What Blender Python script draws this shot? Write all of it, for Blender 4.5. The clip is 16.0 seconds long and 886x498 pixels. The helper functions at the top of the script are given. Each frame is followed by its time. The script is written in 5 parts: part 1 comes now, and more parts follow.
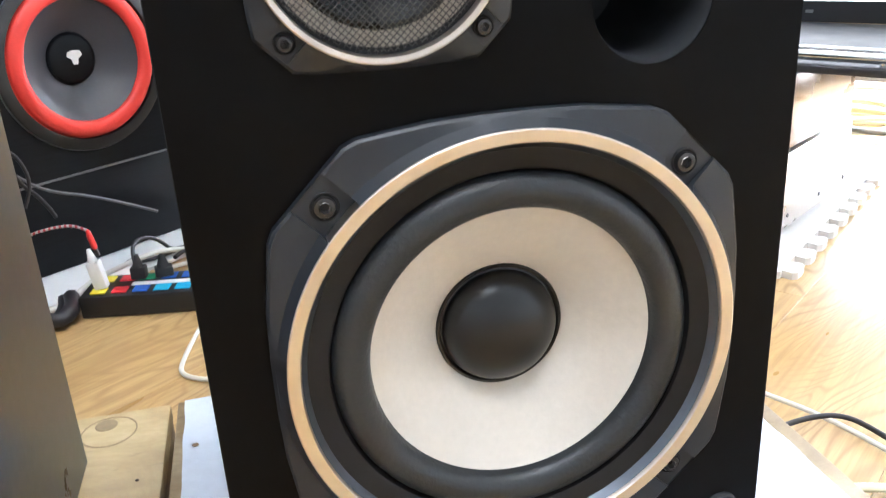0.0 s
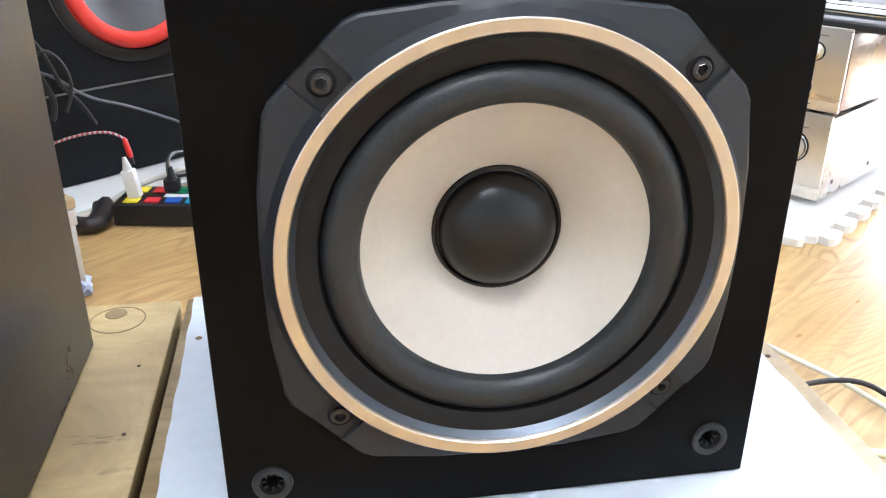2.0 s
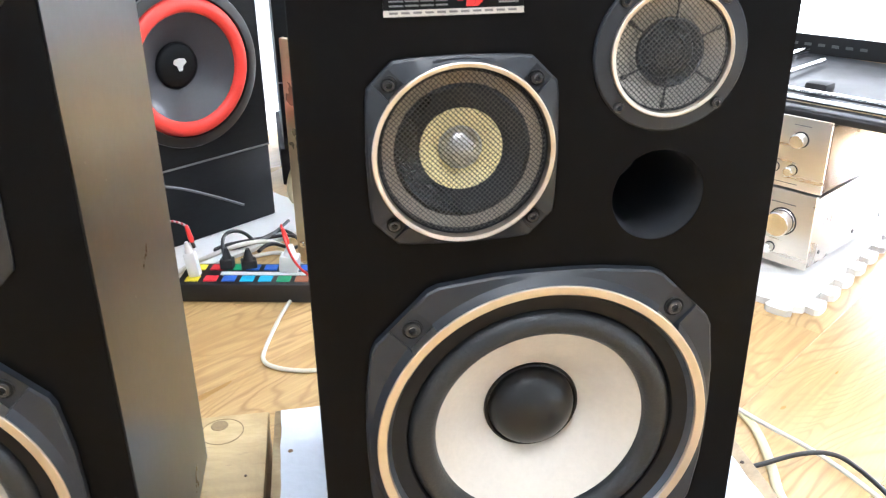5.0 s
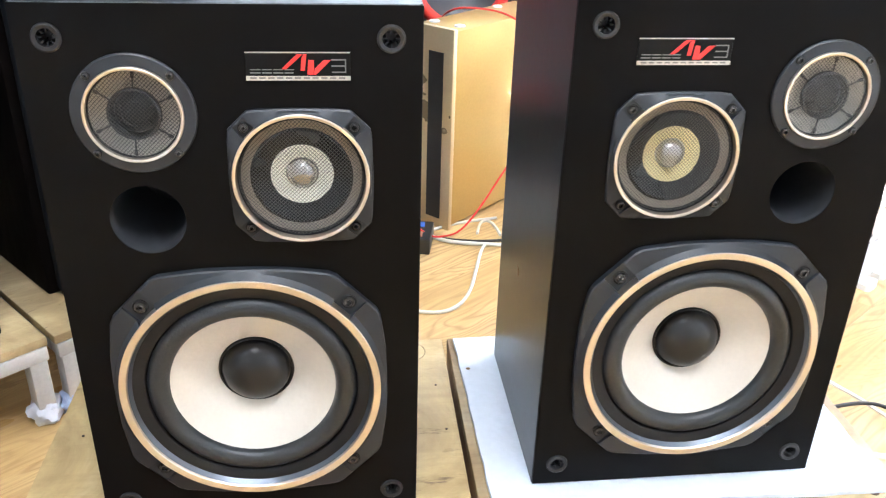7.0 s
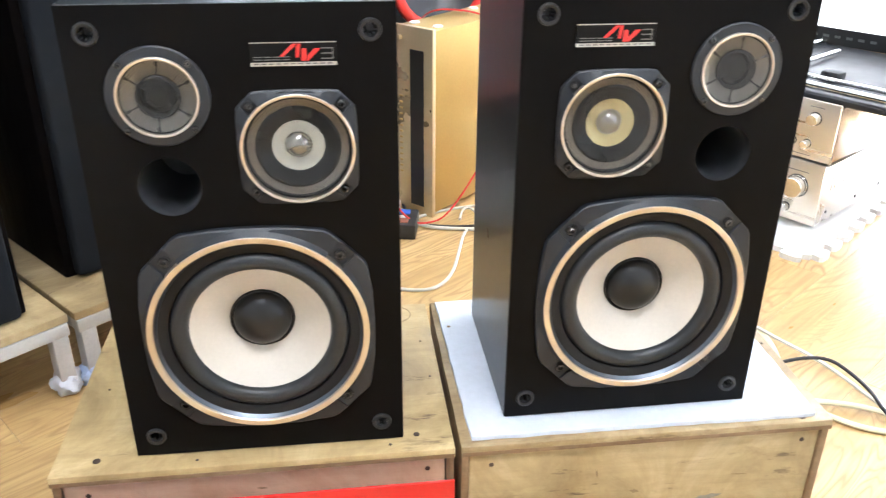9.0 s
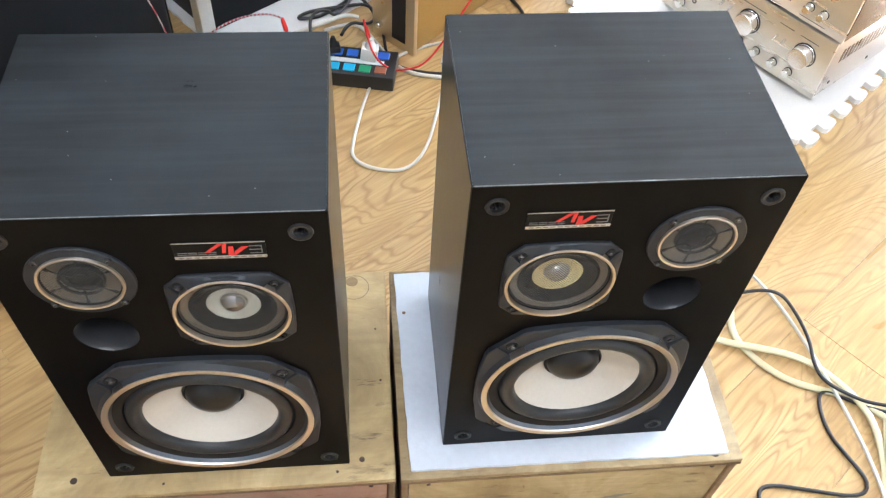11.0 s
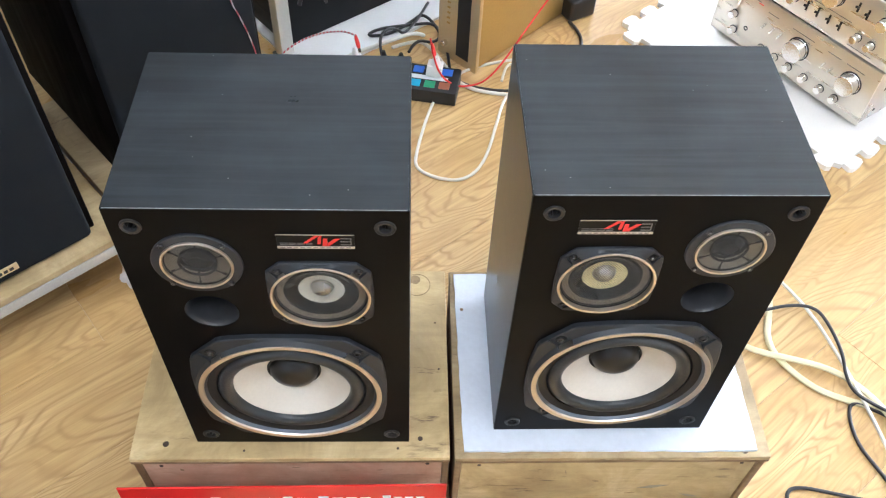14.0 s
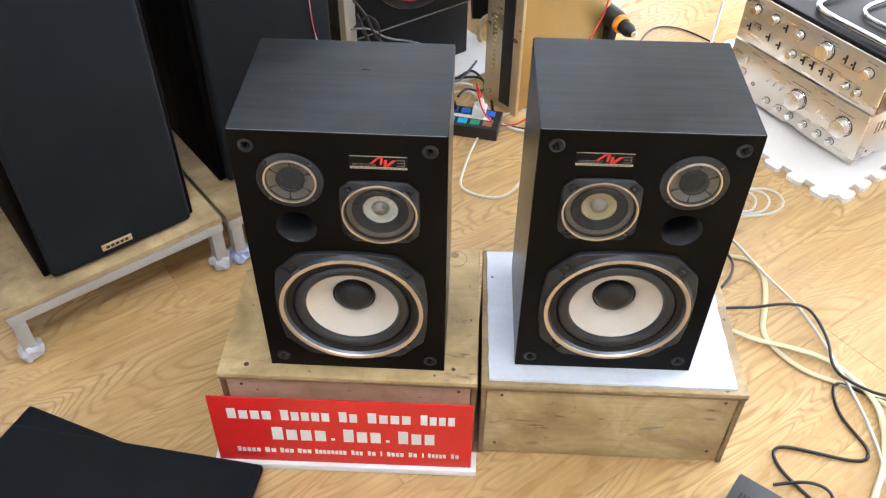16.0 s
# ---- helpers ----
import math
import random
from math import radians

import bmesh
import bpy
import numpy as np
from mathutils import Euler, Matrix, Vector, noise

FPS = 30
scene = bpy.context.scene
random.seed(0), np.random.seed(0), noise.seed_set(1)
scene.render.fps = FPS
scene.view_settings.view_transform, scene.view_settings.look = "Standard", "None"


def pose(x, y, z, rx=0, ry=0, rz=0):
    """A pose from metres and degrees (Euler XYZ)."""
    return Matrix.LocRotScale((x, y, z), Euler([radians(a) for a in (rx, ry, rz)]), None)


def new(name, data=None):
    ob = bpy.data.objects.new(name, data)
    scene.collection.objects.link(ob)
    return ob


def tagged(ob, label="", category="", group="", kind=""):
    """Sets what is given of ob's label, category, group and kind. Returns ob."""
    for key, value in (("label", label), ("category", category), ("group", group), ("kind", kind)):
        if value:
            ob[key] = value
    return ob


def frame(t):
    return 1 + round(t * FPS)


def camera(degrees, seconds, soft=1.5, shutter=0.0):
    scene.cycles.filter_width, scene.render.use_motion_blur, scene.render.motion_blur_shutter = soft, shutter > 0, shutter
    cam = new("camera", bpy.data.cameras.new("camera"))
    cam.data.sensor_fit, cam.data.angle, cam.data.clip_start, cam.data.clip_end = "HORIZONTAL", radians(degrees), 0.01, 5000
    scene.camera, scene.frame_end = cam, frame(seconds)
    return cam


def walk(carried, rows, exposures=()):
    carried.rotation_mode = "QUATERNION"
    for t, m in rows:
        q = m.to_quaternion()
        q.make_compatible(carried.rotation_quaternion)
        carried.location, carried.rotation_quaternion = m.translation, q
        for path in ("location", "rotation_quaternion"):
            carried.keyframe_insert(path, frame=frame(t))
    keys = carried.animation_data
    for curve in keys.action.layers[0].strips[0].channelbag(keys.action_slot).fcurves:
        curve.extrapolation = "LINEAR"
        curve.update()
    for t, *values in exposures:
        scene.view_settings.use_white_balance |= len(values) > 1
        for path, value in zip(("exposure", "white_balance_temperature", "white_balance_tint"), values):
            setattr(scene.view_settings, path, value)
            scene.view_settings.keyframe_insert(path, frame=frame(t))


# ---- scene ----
cam = camera(55.2, 16.0, soft=1.2, shutter=0.35)
METRES, EYE, TILT, LEAN, TURN = 1.8, 0.549, 0.0, 0.0, -11.7
ROWS = [
    (0.0, -0.0023, -0.0004, 0.0001, -1.46, -21.51, 3.15),
    (0.5, -0.0001, 0.0056, -0.0121, 0.3, -23.38, 1.42),
    (1.0, 0.0016, 0.0031, -0.0198, 2.07, -24.39, 0.19),
    (1.5, 0.0058, 0.0006, -0.0167, 2.81, -24.7, -0.09),
    (2.0, 0.0093, -0.0025, -0.0159, 3.04, -24.52, -0.16),
    (2.5, 0.0134, -0.0056, -0.0143, 3.29, -24.64, -0.11),
    (3.0, 0.0133, -0.0124, -0.0097, 3.93, -24.9, -0.33),
    (3.5, 0.0109, -0.0283, 0.0114, 4.72, -24.79, -0.5),
    (3.7, 0.0133, -0.0303, 0.0249, 5.05, -25.27, -0.35),
    (5.8, -0.0375, -0.0945, 0.1015, 2.75, -23.60, 1.40),
    (6.0, -0.0508, -0.1060, 0.1086, 3.76, -24.40, 1.22),
    (6.5, -0.0793, -0.1428, 0.1257, 6.13, -26.71, -0.17),
    (7.0, -0.0807, -0.1737, 0.1312, 6.05, -26.91, -1.55),
    (7.5, -0.0779, -0.1952, 0.1395, 5.26, -26.85, -2.26),
    (8.0, -0.0769, -0.2162, 0.1381, 5.72, -26.63, -3.09),
    (8.5, -0.0816, -0.2425, 0.1401, 5.89, -26.2, -2.66),
    (9.0, -0.0656, -0.2461, 0.14, 4.87, -26.48, -0.47),
    (9.2, -0.0533, -0.2158, 0.1359, 4.43, -26.91, 0.34),
    (11.3, -0.0563, -0.0724, 0.3752, 7.81, -52.87, -3.17),
    (11.5, -0.0614, -0.0836, 0.3857, 8.39, -52.33, -2.98),
    (12.0, -0.0641, -0.1095, 0.4002, 9.92, -50.68, -1.91),
    (12.5, -0.0648, -0.1181, 0.3961, 10.53, -50.13, -1.32),
    (13.0, -0.0628, -0.1196, 0.3938, 10.5, -50.43, -1.19),
    (13.5, -0.0639, -0.1154, 0.3915, 10.66, -50.91, -1.52),
    (14.0, -0.0618, -0.1186, 0.3913, 10.76, -50.97, -1.84),
    (14.5, -0.0926, -0.1177, 0.3878, 9.15, -50.91, -1.56),
    (15.0, -0.0721, -0.1869, 0.3926, 11.03, -49.34, -2.07),
    (15.5, -0.0143, -0.2793, 0.4121, 14.39, -45.93, -1.07),
    (16.0, -0.01, -0.3033, 0.4166, 14.44, -43.67, -0.63),
]
EXPOSURES = [(0.0, 0.15, 5600, 10), (3.7, 0.06, 5650, 10), (5.8, 0.54, 5600, 10), (9.2, 0.38, 5750, 10), (11.3, -0.10, 5700, 10), (14.5, 0.03, 5650, 10), (16.0, -0.12, 5850, 12)]
walk(cam, [(t, pose(0, 0, EYE, TILT, LEAN, TURN) @ pose(METRES * x, METRES * y, METRES * z, 90 + pitch, roll, yaw)) for t, x, y, z, yaw, pitch, roll in ROWS], EXPOSURES)
WINDOW_W, CEILING_GLOW, DAY_GLOW = 125.0, 17.3, 32.0

# ---------------------------------------------------------------- world, window light, exposure
world = bpy.data.worlds.new("world")
scene.world = world
world.use_nodes = True
_sky = world.node_tree.nodes.new("ShaderNodeTexSky")
_sky.sky_type, _sky.sun_disc = "NISHITA", False
_sky.sun_elevation, _sky.sun_rotation = radians(40), radians(70)
world.node_tree.links.new(_sky.outputs[0], world.node_tree.nodes["Background"].inputs[0])
world.node_tree.nodes["Background"].inputs[1].default_value = 0.1

ROOM = 38.0                       # the room and its planks run at this yaw
U0, U1, V0, V1, CEIL = -2.3, 2.75, -2.1, 1.98, 2.6
RM = Matrix.Rotation(radians(ROOM), 4, "Z")


def area_light(name, m, sx, sy, watts, colour):
    lamp = bpy.data.lights.new(name, "AREA")
    lamp.shape, lamp.size, lamp.size_y, lamp.energy, lamp.color = "RECTANGLE", sx, sy, watts, colour
    ob = new(name, lamp)
    ob.matrix_world = m
    return ob


# daylight in the window's opening, and the two ceiling panels
area_light("window_daylight", RM @ pose(U1 - 0.02, 0.30, 0.76, 0, 90, 0), 1.22, 2.4, WINDOW_W, (0.90, 0.96, 1.0))

# ---------------------------------------------------------------- materials


def nodes_of(name):
    m = bpy.data.materials.new(name)
    m.use_nodes = True
    nt = m.node_tree
    return m, nt, nt.nodes["Principled BSDF"]


def coords(nt, scale=(1, 1, 1), rot=(0, 0, 0), per_object=False):
    tc = nt.nodes.new("ShaderNodeTexCoord")
    mp = nt.nodes.new("ShaderNodeMapping")
    mp.inputs["Scale"].default_value = scale
    mp.inputs["Rotation"].default_value = rot
    nt.links.new(tc.outputs["Object"], mp.inputs["Vector"])
    if per_object:
        oi = nt.nodes.new("ShaderNodeObjectInfo")
        mul = nt.nodes.new("ShaderNodeVectorMath")
        mul.operation = "SCALE"
        cmb = nt.nodes.new("ShaderNodeCombineXYZ")
        for i in range(3):
            nt.links.new(oi.outputs["Random"], cmb.inputs[i])
        mul.inputs["Scale"].default_value = 37.0
        nt.links.new(cmb.outputs[0], mul.inputs[0])
        nt.links.new(mul.outputs[0], mp.inputs["Location"])
    return mp.outputs["Vector"]


def noise_tex(nt, vec, scale, detail=4.0, rough=0.55, dist=0.0):
    n = nt.nodes.new("ShaderNodeTexNoise")
    n.inputs["Scale"].default_value, n.inputs["Detail"].default_value = scale, detail
    n.inputs["Roughness"].default_value, n.inputs["Distortion"].default_value = rough, dist
    nt.links.new(vec, n.inputs["Vector"])
    return n.outputs["Fac"]


def ramp(nt, fac, stops):
    r = nt.nodes.new("ShaderNodeValToRGB")
    els = r.color_ramp.elements
    while len(els) < len(stops):
        els.new(0.5)
    for e, (p, c) in zip(els, stops):
        e.position, e.color = p, (*c, 1)
    nt.links.new(fac, r.inputs["Fac"])
    return r.outputs["Color"]


def mixc(nt, fac, a, b, mode="MIX"):
    m = nt.nodes.new("ShaderNodeMix")
    m.data_type, m.blend_type = "RGBA", mode
    for sock, v in ((m.inputs[0], fac), (m.inputs[6], a), (m.inputs[7], b)):
        if isinstance(v, (int, float)):
            sock.default_value = v
        elif isinstance(v, tuple):
            sock.default_value = (*v, 1)
        else:
            nt.links.new(v, sock)
    return m.outputs[2]


def bump(nt, bsdf, fac, strength, dist=0.001):
    b = nt.nodes.new("ShaderNodeBump")
    b.inputs["Strength"].default_value, b.inputs["Distance"].default_value = strength, dist
    nt.links.new(fac, b.inputs["Height"])
    nt.links.new(b.outputs[0], bsdf.inputs["Normal"])


def maths(nt, op, a, b):
    n = nt.nodes.new("ShaderNodeMath")
    n.operation = op
    for s, v in ((n.inputs[0], a), (n.inputs[1], b)):
        if isinstance(v, (int, float)):
            s.default_value = v
        else:
            nt.links.new(v, s)
    return n.outputs[0]


def surface(name, colour, rough=0.5, metal=0.0, vary=0.15, big=6.0, fine=180.0, relief=0.1, spread=0.1, spec=0.5, stretch=(1, 1, 1)):
    """A general surface: stains at one scale, grain at another, uneven gloss and fine relief."""
    m, nt, b = nodes_of(name)
    v = coords(nt, stretch)
    n1, n2 = noise_tex(nt, v, big), noise_tex(nt, v, fine, 3.0)
    f = maths(nt, "ADD", maths(nt, "MULTIPLY", n1, 0.6), maths(nt, "MULTIPLY", n2, 0.4))
    lo = tuple(max(0.0, c * (1 - vary)) for c in colour)
    hi = tuple(min(1.0, c * (1 + vary)) for c in colour)
    nt.links.new(ramp(nt, f, [(0.32, lo), (0.68, hi)]), b.inputs["Base Color"])
    r = nt.nodes.new("ShaderNodeMapRange")
    r.inputs[1].default_value, r.inputs[2].default_value = 0.3, 0.7
    r.inputs[3].default_value, r.inputs[4].default_value = max(0.02, rough - spread), min(1.0, rough + spread)
    nt.links.new(n1, r.inputs[0])
    nt.links.new(r.outputs[0], b.inputs["Roughness"])
    b.inputs["Metallic"].default_value = metal
    b.inputs["Specular IOR Level"].default_value = spec
    if relief:
        bump(nt, b, n2, relief, 0.0006)
    return m


def plank_material():
    m, nt, b = nodes_of("oak_laminate")
    v = coords(nt, (1, 1, 1), per_object=True)
    st = nt.nodes.new("ShaderNodeMapping")
    st.inputs["Scale"].default_value = (1.5, 6.0, 1.0)
    nt.links.new(v, st.inputs["Vector"])
    warp = noise_tex(nt, st.outputs[0], 1.0, 3.0, 0.45, 0.5)
    rings = maths(nt, "SINE", maths(nt, "MULTIPLY", warp, 230.0), 0.0)
    rings = maths(nt, "ADD", maths(nt, "MULTIPLY", rings, 0.5), 0.5)
    st2 = nt.nodes.new("ShaderNodeMapping")
    st2.inputs["Scale"].default_value = (5.0, 130.0, 1.0)
    nt.links.new(v, st2.inputs["Vector"])
    fibre = noise_tex(nt, st2.outputs[0], 1.0, 5.0, 0.65)
    st3 = nt.nodes.new("ShaderNodeMapping")
    st3.inputs["Scale"].default_value = (2.2, 6.0, 1.0)
    nt.links.new(v, st3.inputs["Vector"])
    blotch = noise_tex(nt, st3.outputs[0], 1.6, 3.0)
    base = ramp(nt, blotch, [(0.25, (0.46, 0.29, 0.112)), (0.5, (0.57, 0.385, 0.168)), (0.75, (0.68, 0.48, 0.235))])
    c = mixc(nt, maths(nt, "MULTIPLY", maths(nt, "MULTIPLY", maths(nt, "POWER", rings, 4.0), ramp(nt, blotch, [(0.36, (0.15, 0.15, 0.15)), (0.60, (1, 1, 1))])), 0.75), base, (0.33, 0.19, 0.07))
    c = mixc(nt, maths(nt, "MULTIPLY", ramp(nt, fibre, [(0.35, (0, 0, 0)), (0.75, (1, 1, 1))]), 0.62), c, (0.30, 0.17, 0.062))
    knots = nt.nodes.new("ShaderNodeTexVoronoi")
    knots.inputs["Scale"].default_value = 1.4
    nt.links.new(st3.outputs[0], knots.inputs["Vector"])
    kn = ramp(nt, knots.outputs["Distance"], [(0.02, (1, 1, 1)), (0.10, (0, 0, 0))])
    c = mixc(nt, maths(nt, "MULTIPLY", kn, 0.6), c, (0.28, 0.12, 0.04))
    nt.links.new(c, b.inputs["Base Color"])
    r = ramp(nt, blotch, [(0.3, (0.27, 0.27, 0.27)), (0.7, (0.35, 0.35, 0.35))])
    nt.links.new(r, b.inputs["Roughness"])
    bump(nt, b, fibre, 0.12, 0.0005)
    return m


def plywood(name, base_lo, base_mid, base_hi, stain=(0.10, 0.06, 0.03), stain_amount=0.8):
    """Old shuttering plywood: blotchy, scuffed, with dark cracks and dirt."""
    m, nt, b = nodes_of(name)
    v = coords(nt, per_object=True)
    st = nt.nodes.new("ShaderNodeMapping")
    st.inputs["Scale"].default_value = (5.0, 34.0, 34.0)
    nt.links.new(v, st.inputs["Vector"])
    grain = noise_tex(nt, st.outputs[0], 2.0, 7.0, 0.65, 0.5)
    blot = noise_tex(nt, v, 6.0, 8.0, 0.68, 0.7)
    murk = noise_tex(nt, v, 13.0, 7.0, 0.72, 1.1)
    c = ramp(nt, blot, [(0.32, base_lo), (0.50, base_mid), (0.66, base_hi)])
    c = mixc(nt, maths(nt, "MULTIPLY", ramp(nt, grain, [(0.42, (0, 0, 0)), (0.70, (1, 1, 1))]), 0.40), c, base_lo)
    c = mixc(nt, maths(nt, "MULTIPLY", ramp(nt, murk, [(0.56, (0, 0, 0)), (0.72, (1, 1, 1))]), 0.55), c, base_lo)
    st2 = nt.nodes.new("ShaderNodeMapping")
    st2.inputs["Scale"].default_value = (14.0, 60.0, 60.0)
    nt.links.new(v, st2.inputs["Vector"])
    dirt = noise_tex(nt, st2.outputs[0], 1.0, 4.0, 0.7)
    gate = ramp(nt, blot, [(0.40, (1, 1, 1)), (0.58, (0.25, 0.25, 0.25))])
    dm = maths(nt, "MULTIPLY", ramp(nt, dirt, [(0.62, (0, 0, 0)), (0.70, (1, 1, 1))]), gate)
    c = mixc(nt, maths(nt, "MULTIPLY", dm, stain_amount), c, stain)
    nt.links.new(c, b.inputs["Base Color"])
    nt.links.new(ramp(nt, murk, [(0.3, (0.40, 0.40, 0.40)), (0.7, (0.62, 0.62, 0.62))]), b.inputs["Roughness"])
    bump(nt, b, grain, 0.28, 0.0008)
    return m


def cabinet_veneer():
    """Black vinyl woodgrain with dust, faint smears and pale specks."""
    m, nt, b = nodes_of("black_woodgrain_vinyl")
    v = coords(nt, per_object=True)
    st = nt.nodes.new("ShaderNodeMapping")
    st.inputs["Scale"].default_value = (4.0, 120.0, 120.0)
    nt.links.new(v, st.inputs["Vector"])
    grain = noise_tex(nt, st.outputs[0], 1.0, 5.0, 0.6)
    wipe = nt.nodes.new("ShaderNodeMapping")
    wipe.inputs["Scale"].default_value = (3.5, 34.0, 34.0)
    nt.links.new(v, wipe.inputs["Vector"])
    smear = maths(nt, "ADD", maths(nt, "MULTIPLY", noise_tex(nt, wipe.outputs[0], 1.0, 4.0, 0.5), 0.45), maths(nt, "MULTIPLY", noise_tex(nt, v, 9.0, 5.0, 0.6, 0.2), 0.55))
    c = ramp(nt, grain, [(0.30, (0.0015, 0.0018, 0.0024)), (0.50, (0.0060, 0.0072, 0.0086)), (0.74, (0.0150, 0.0175, 0.0205))])
    c = mixc(nt, maths(nt, "MULTIPLY", ramp(nt, smear, [(0.42, (0, 0, 0)), (0.72, (1, 1, 1))]), 0.52), c, (0.033, 0.039, 0.044))
    sp = nt.nodes.new("ShaderNodeTexVoronoi")
    sp.inputs["Scale"].default_value = 42.0
    nt.links.new(v, sp.inputs["Vector"])
    c = mixc(nt, maths(nt, "MULTIPLY", ramp(nt, sp.outputs["Distance"], [(0.02, (1, 1, 1)), (0.035, (0, 0, 0))]), 0.3), c, (0.5, 0.5, 0.5))
    nt.links.new(c, b.inputs["Base Color"])
    r = ramp(nt, smear, [(0.3, (0.27, 0.27, 0.27)), (0.7, (0.30, 0.30, 0.30))])
    nt.links.new(r, b.inputs["Roughness"])
    b.inputs["Specular IOR Level"].default_value = 0.32
    bump(nt, b, grain, 0.05, 0.0003)
    return m


def glow(name, colour, strength):
    m, nt, b = nodes_of(name)
    b.inputs["Base Color"].default_value = (*colour, 1)
    b.inputs["Emission Color"].default_value = (*colour, 1)
    b.inputs["Emission Strength"].default_value = strength
    return m


OAK = plank_material()
PLY = plywood("worn_plywood", (0.30, 0.205, 0.09), (0.485, 0.355, 0.165), (0.645, 0.50, 0.27))
PLY_DARK = plywood("stained_plywood", (0.27, 0.185, 0.085), (0.47, 0.355, 0.175), (0.64, 0.51, 0.30), stain_amount=0.9)
PLY_GRIMY = plywood("grimy_plywood", (0.15, 0.095, 0.045), (0.33, 0.235, 0.115), (0.52, 0.40, 0.225), stain=(0.06, 0.035, 0.02), stain_amount=1.0)
PLY_PINK = plywood("pink_faced_plywood", (0.42, 0.25, 0.15), (0.55, 0.35, 0.23), (0.66, 0.47, 0.33), stain_amount=0.5)
PLY_STAND = plywood("dull_stand_plywood", (0.20, 0.135, 0.065), (0.35, 0.255, 0.125), (0.49, 0.375, 0.205), stain_amount=0.9)
PLY_BROWN = plywood("brown_plywood", (0.14, 0.08, 0.04), (0.24, 0.15, 0.075), (0.38, 0.26, 0.14), stain_amount=0.5)
VENEER = cabinet_veneer()
BAFFLE = surface("black_baffle_paint", (0.0034, 0.0031, 0.0031), 0.42, vary=0.12, relief=0.06, fine=400, spec=0.085)
FRAME = surface("grey_cast_frame", (0.0165, 0.0190, 0.0240), 0.44, vary=0.1, relief=0.12, fine=500, spread=0.04)
RUBBER = surface("black_rubber", (0.019, 0.021, 0.023), 0.37, vary=0.2, spec=0.5, relief=0.55, fine=420)
GASKET = surface("black_gasket", (0.009, 0.0085, 0.009), 0.5, vary=0.12, relief=0.1, fine=500, spec=0.3)
CONE = surface("off_white_paper_cone", (0.605, 0.555, 0.48), 0.62, vary=0.06, relief=0.25, fine=260, big=14)
CONE_MID = surface("cream_paper_cone", (0.95, 0.93, 0.80), 0.6, vary=0.06, relief=0.15)
CAP = surface("black_dust_cap", (0.0055, 0.0058, 0.0066), 0.31, spec=0.5, vary=0.15, relief=0.05, fine=220, big=25, spread=0.03)
SATIN = surface("satin_aluminium_ring", (0.68, 0.61, 0.54), 0.34, 1.0, vary=0.05, relief=0, spread=0.02)
MESH = surface("dark_wire_mesh", (0.085, 0.081, 0.074), 0.34, 0.85, vary=0.06, relief=0)
STEEL = surface("dark_screw_steel", (0.075, 0.073, 0.072), 0.30, 0.8, vary=0.2, relief=0)
SOCKETRIM = surface("worn_socket_steel", (0.26, 0.25, 0.24), 0.28, 0.9, vary=0.25, relief=0)
CHROME = surface("chrome", (0.85, 0.85, 0.86), 0.10, 1.0, vary=0.04, relief=0, spread=0.04)
DOME = surface("silver_dome", (0.62, 0.61, 0.59), 0.28, 1.0, vary=0.05, relief=0)
GREYFOAM = surface("pale_metal_flange", (0.38, 0.355, 0.315), 0.30, 0.7, vary=0.08, relief=0.1)
SPOKE = surface("smoky_clear_plastic", (0.040, 0.040, 0.043), 0.05, vary=0.1, relief=0)
BEVEL = surface("turned_grey_metal", (0.12, 0.135, 0.16), 0.36, 0.8, vary=0.06, relief=0)
EDGE_PALE = surface("pale_vinyl_edge", (0.17, 0.175, 0.18), 0.45, vary=0.7, relief=0, big=30)
BADGE = surface("black_badge_enamel", (0.0045, 0.0045, 0.005), 0.30, vary=0.1, relief=0, spec=0.15)
FLANGE = surface("brown_grey_flange", (0.29, 0.255, 0.21), 0.40, 0.4, vary=0.10, relief=0.1)
PAPERBLACK = surface("black_coated_paper", (0.004, 0.0045, 0.0055), 0.26, vary=0.2, relief=0.08)
CONE_YELLOW = surface("yellowed_paper_cone", (0.93, 0.80, 0.42), 0.6, vary=0.08, relief=0.15)
PORT = surface("grey_black_port_tube", (0.030, 0.031, 0.034), 0.42, vary=0.2, relief=0.1)
BLACKPL = surface("black_plastic", (0.014, 0.014, 0.015), 0.4, vary=0.2, relief=0.08)
HOLE = surface("dark_socket_inside", (0.006, 0.006, 0.006), 0.6, vary=0.2, relief=0)
RED = surface("red_print", (0.72, 0.035, 0.03), 0.35, vary=0.05, relief=0)
SILVERPRINT = surface("silver_print", (0.62, 0.60, 0.57), 0.32, 0.8, vary=0.06, relief=0)
GREYPRINT = surface("grey_print", (0.20, 0.20, 0.20), 0.4, 0.4, vary=0.06, relief=0)
REDACR = surface("red_acrylic", (0.66, 0.024, 0.020), 0.14, vary=0.04, relief=0, spread=0.03)
WHITEPL = surface("white_plastic", (0.80, 0.80, 0.80), 0.4, vary=0.04, relief=0.04)
LETTER = surface("white_vinyl", (0.78, 0.74, 0.74), 0.4, vary=0.03, relief=0)
FOAM = surface("white_packing_foam", (0.66, 0.70, 0.78), 0.6, vary=0.07, relief=0.7, fine=120, big=16)
EVA = surface("white_eva_mat", (0.80, 0.775, 0.74), 0.62, vary=0.04, relief=0.35, fine=260)
GOLD = surface("champagne_gold_paint", (0.50, 0.335, 0.11), 0.38, 0.55, vary=0.08, relief=0.06)
GOLDPALE = surface("pale_gold_panel", (0.62, 0.50, 0.31), 0.34, 0.7, vary=0.06, relief=0.04)
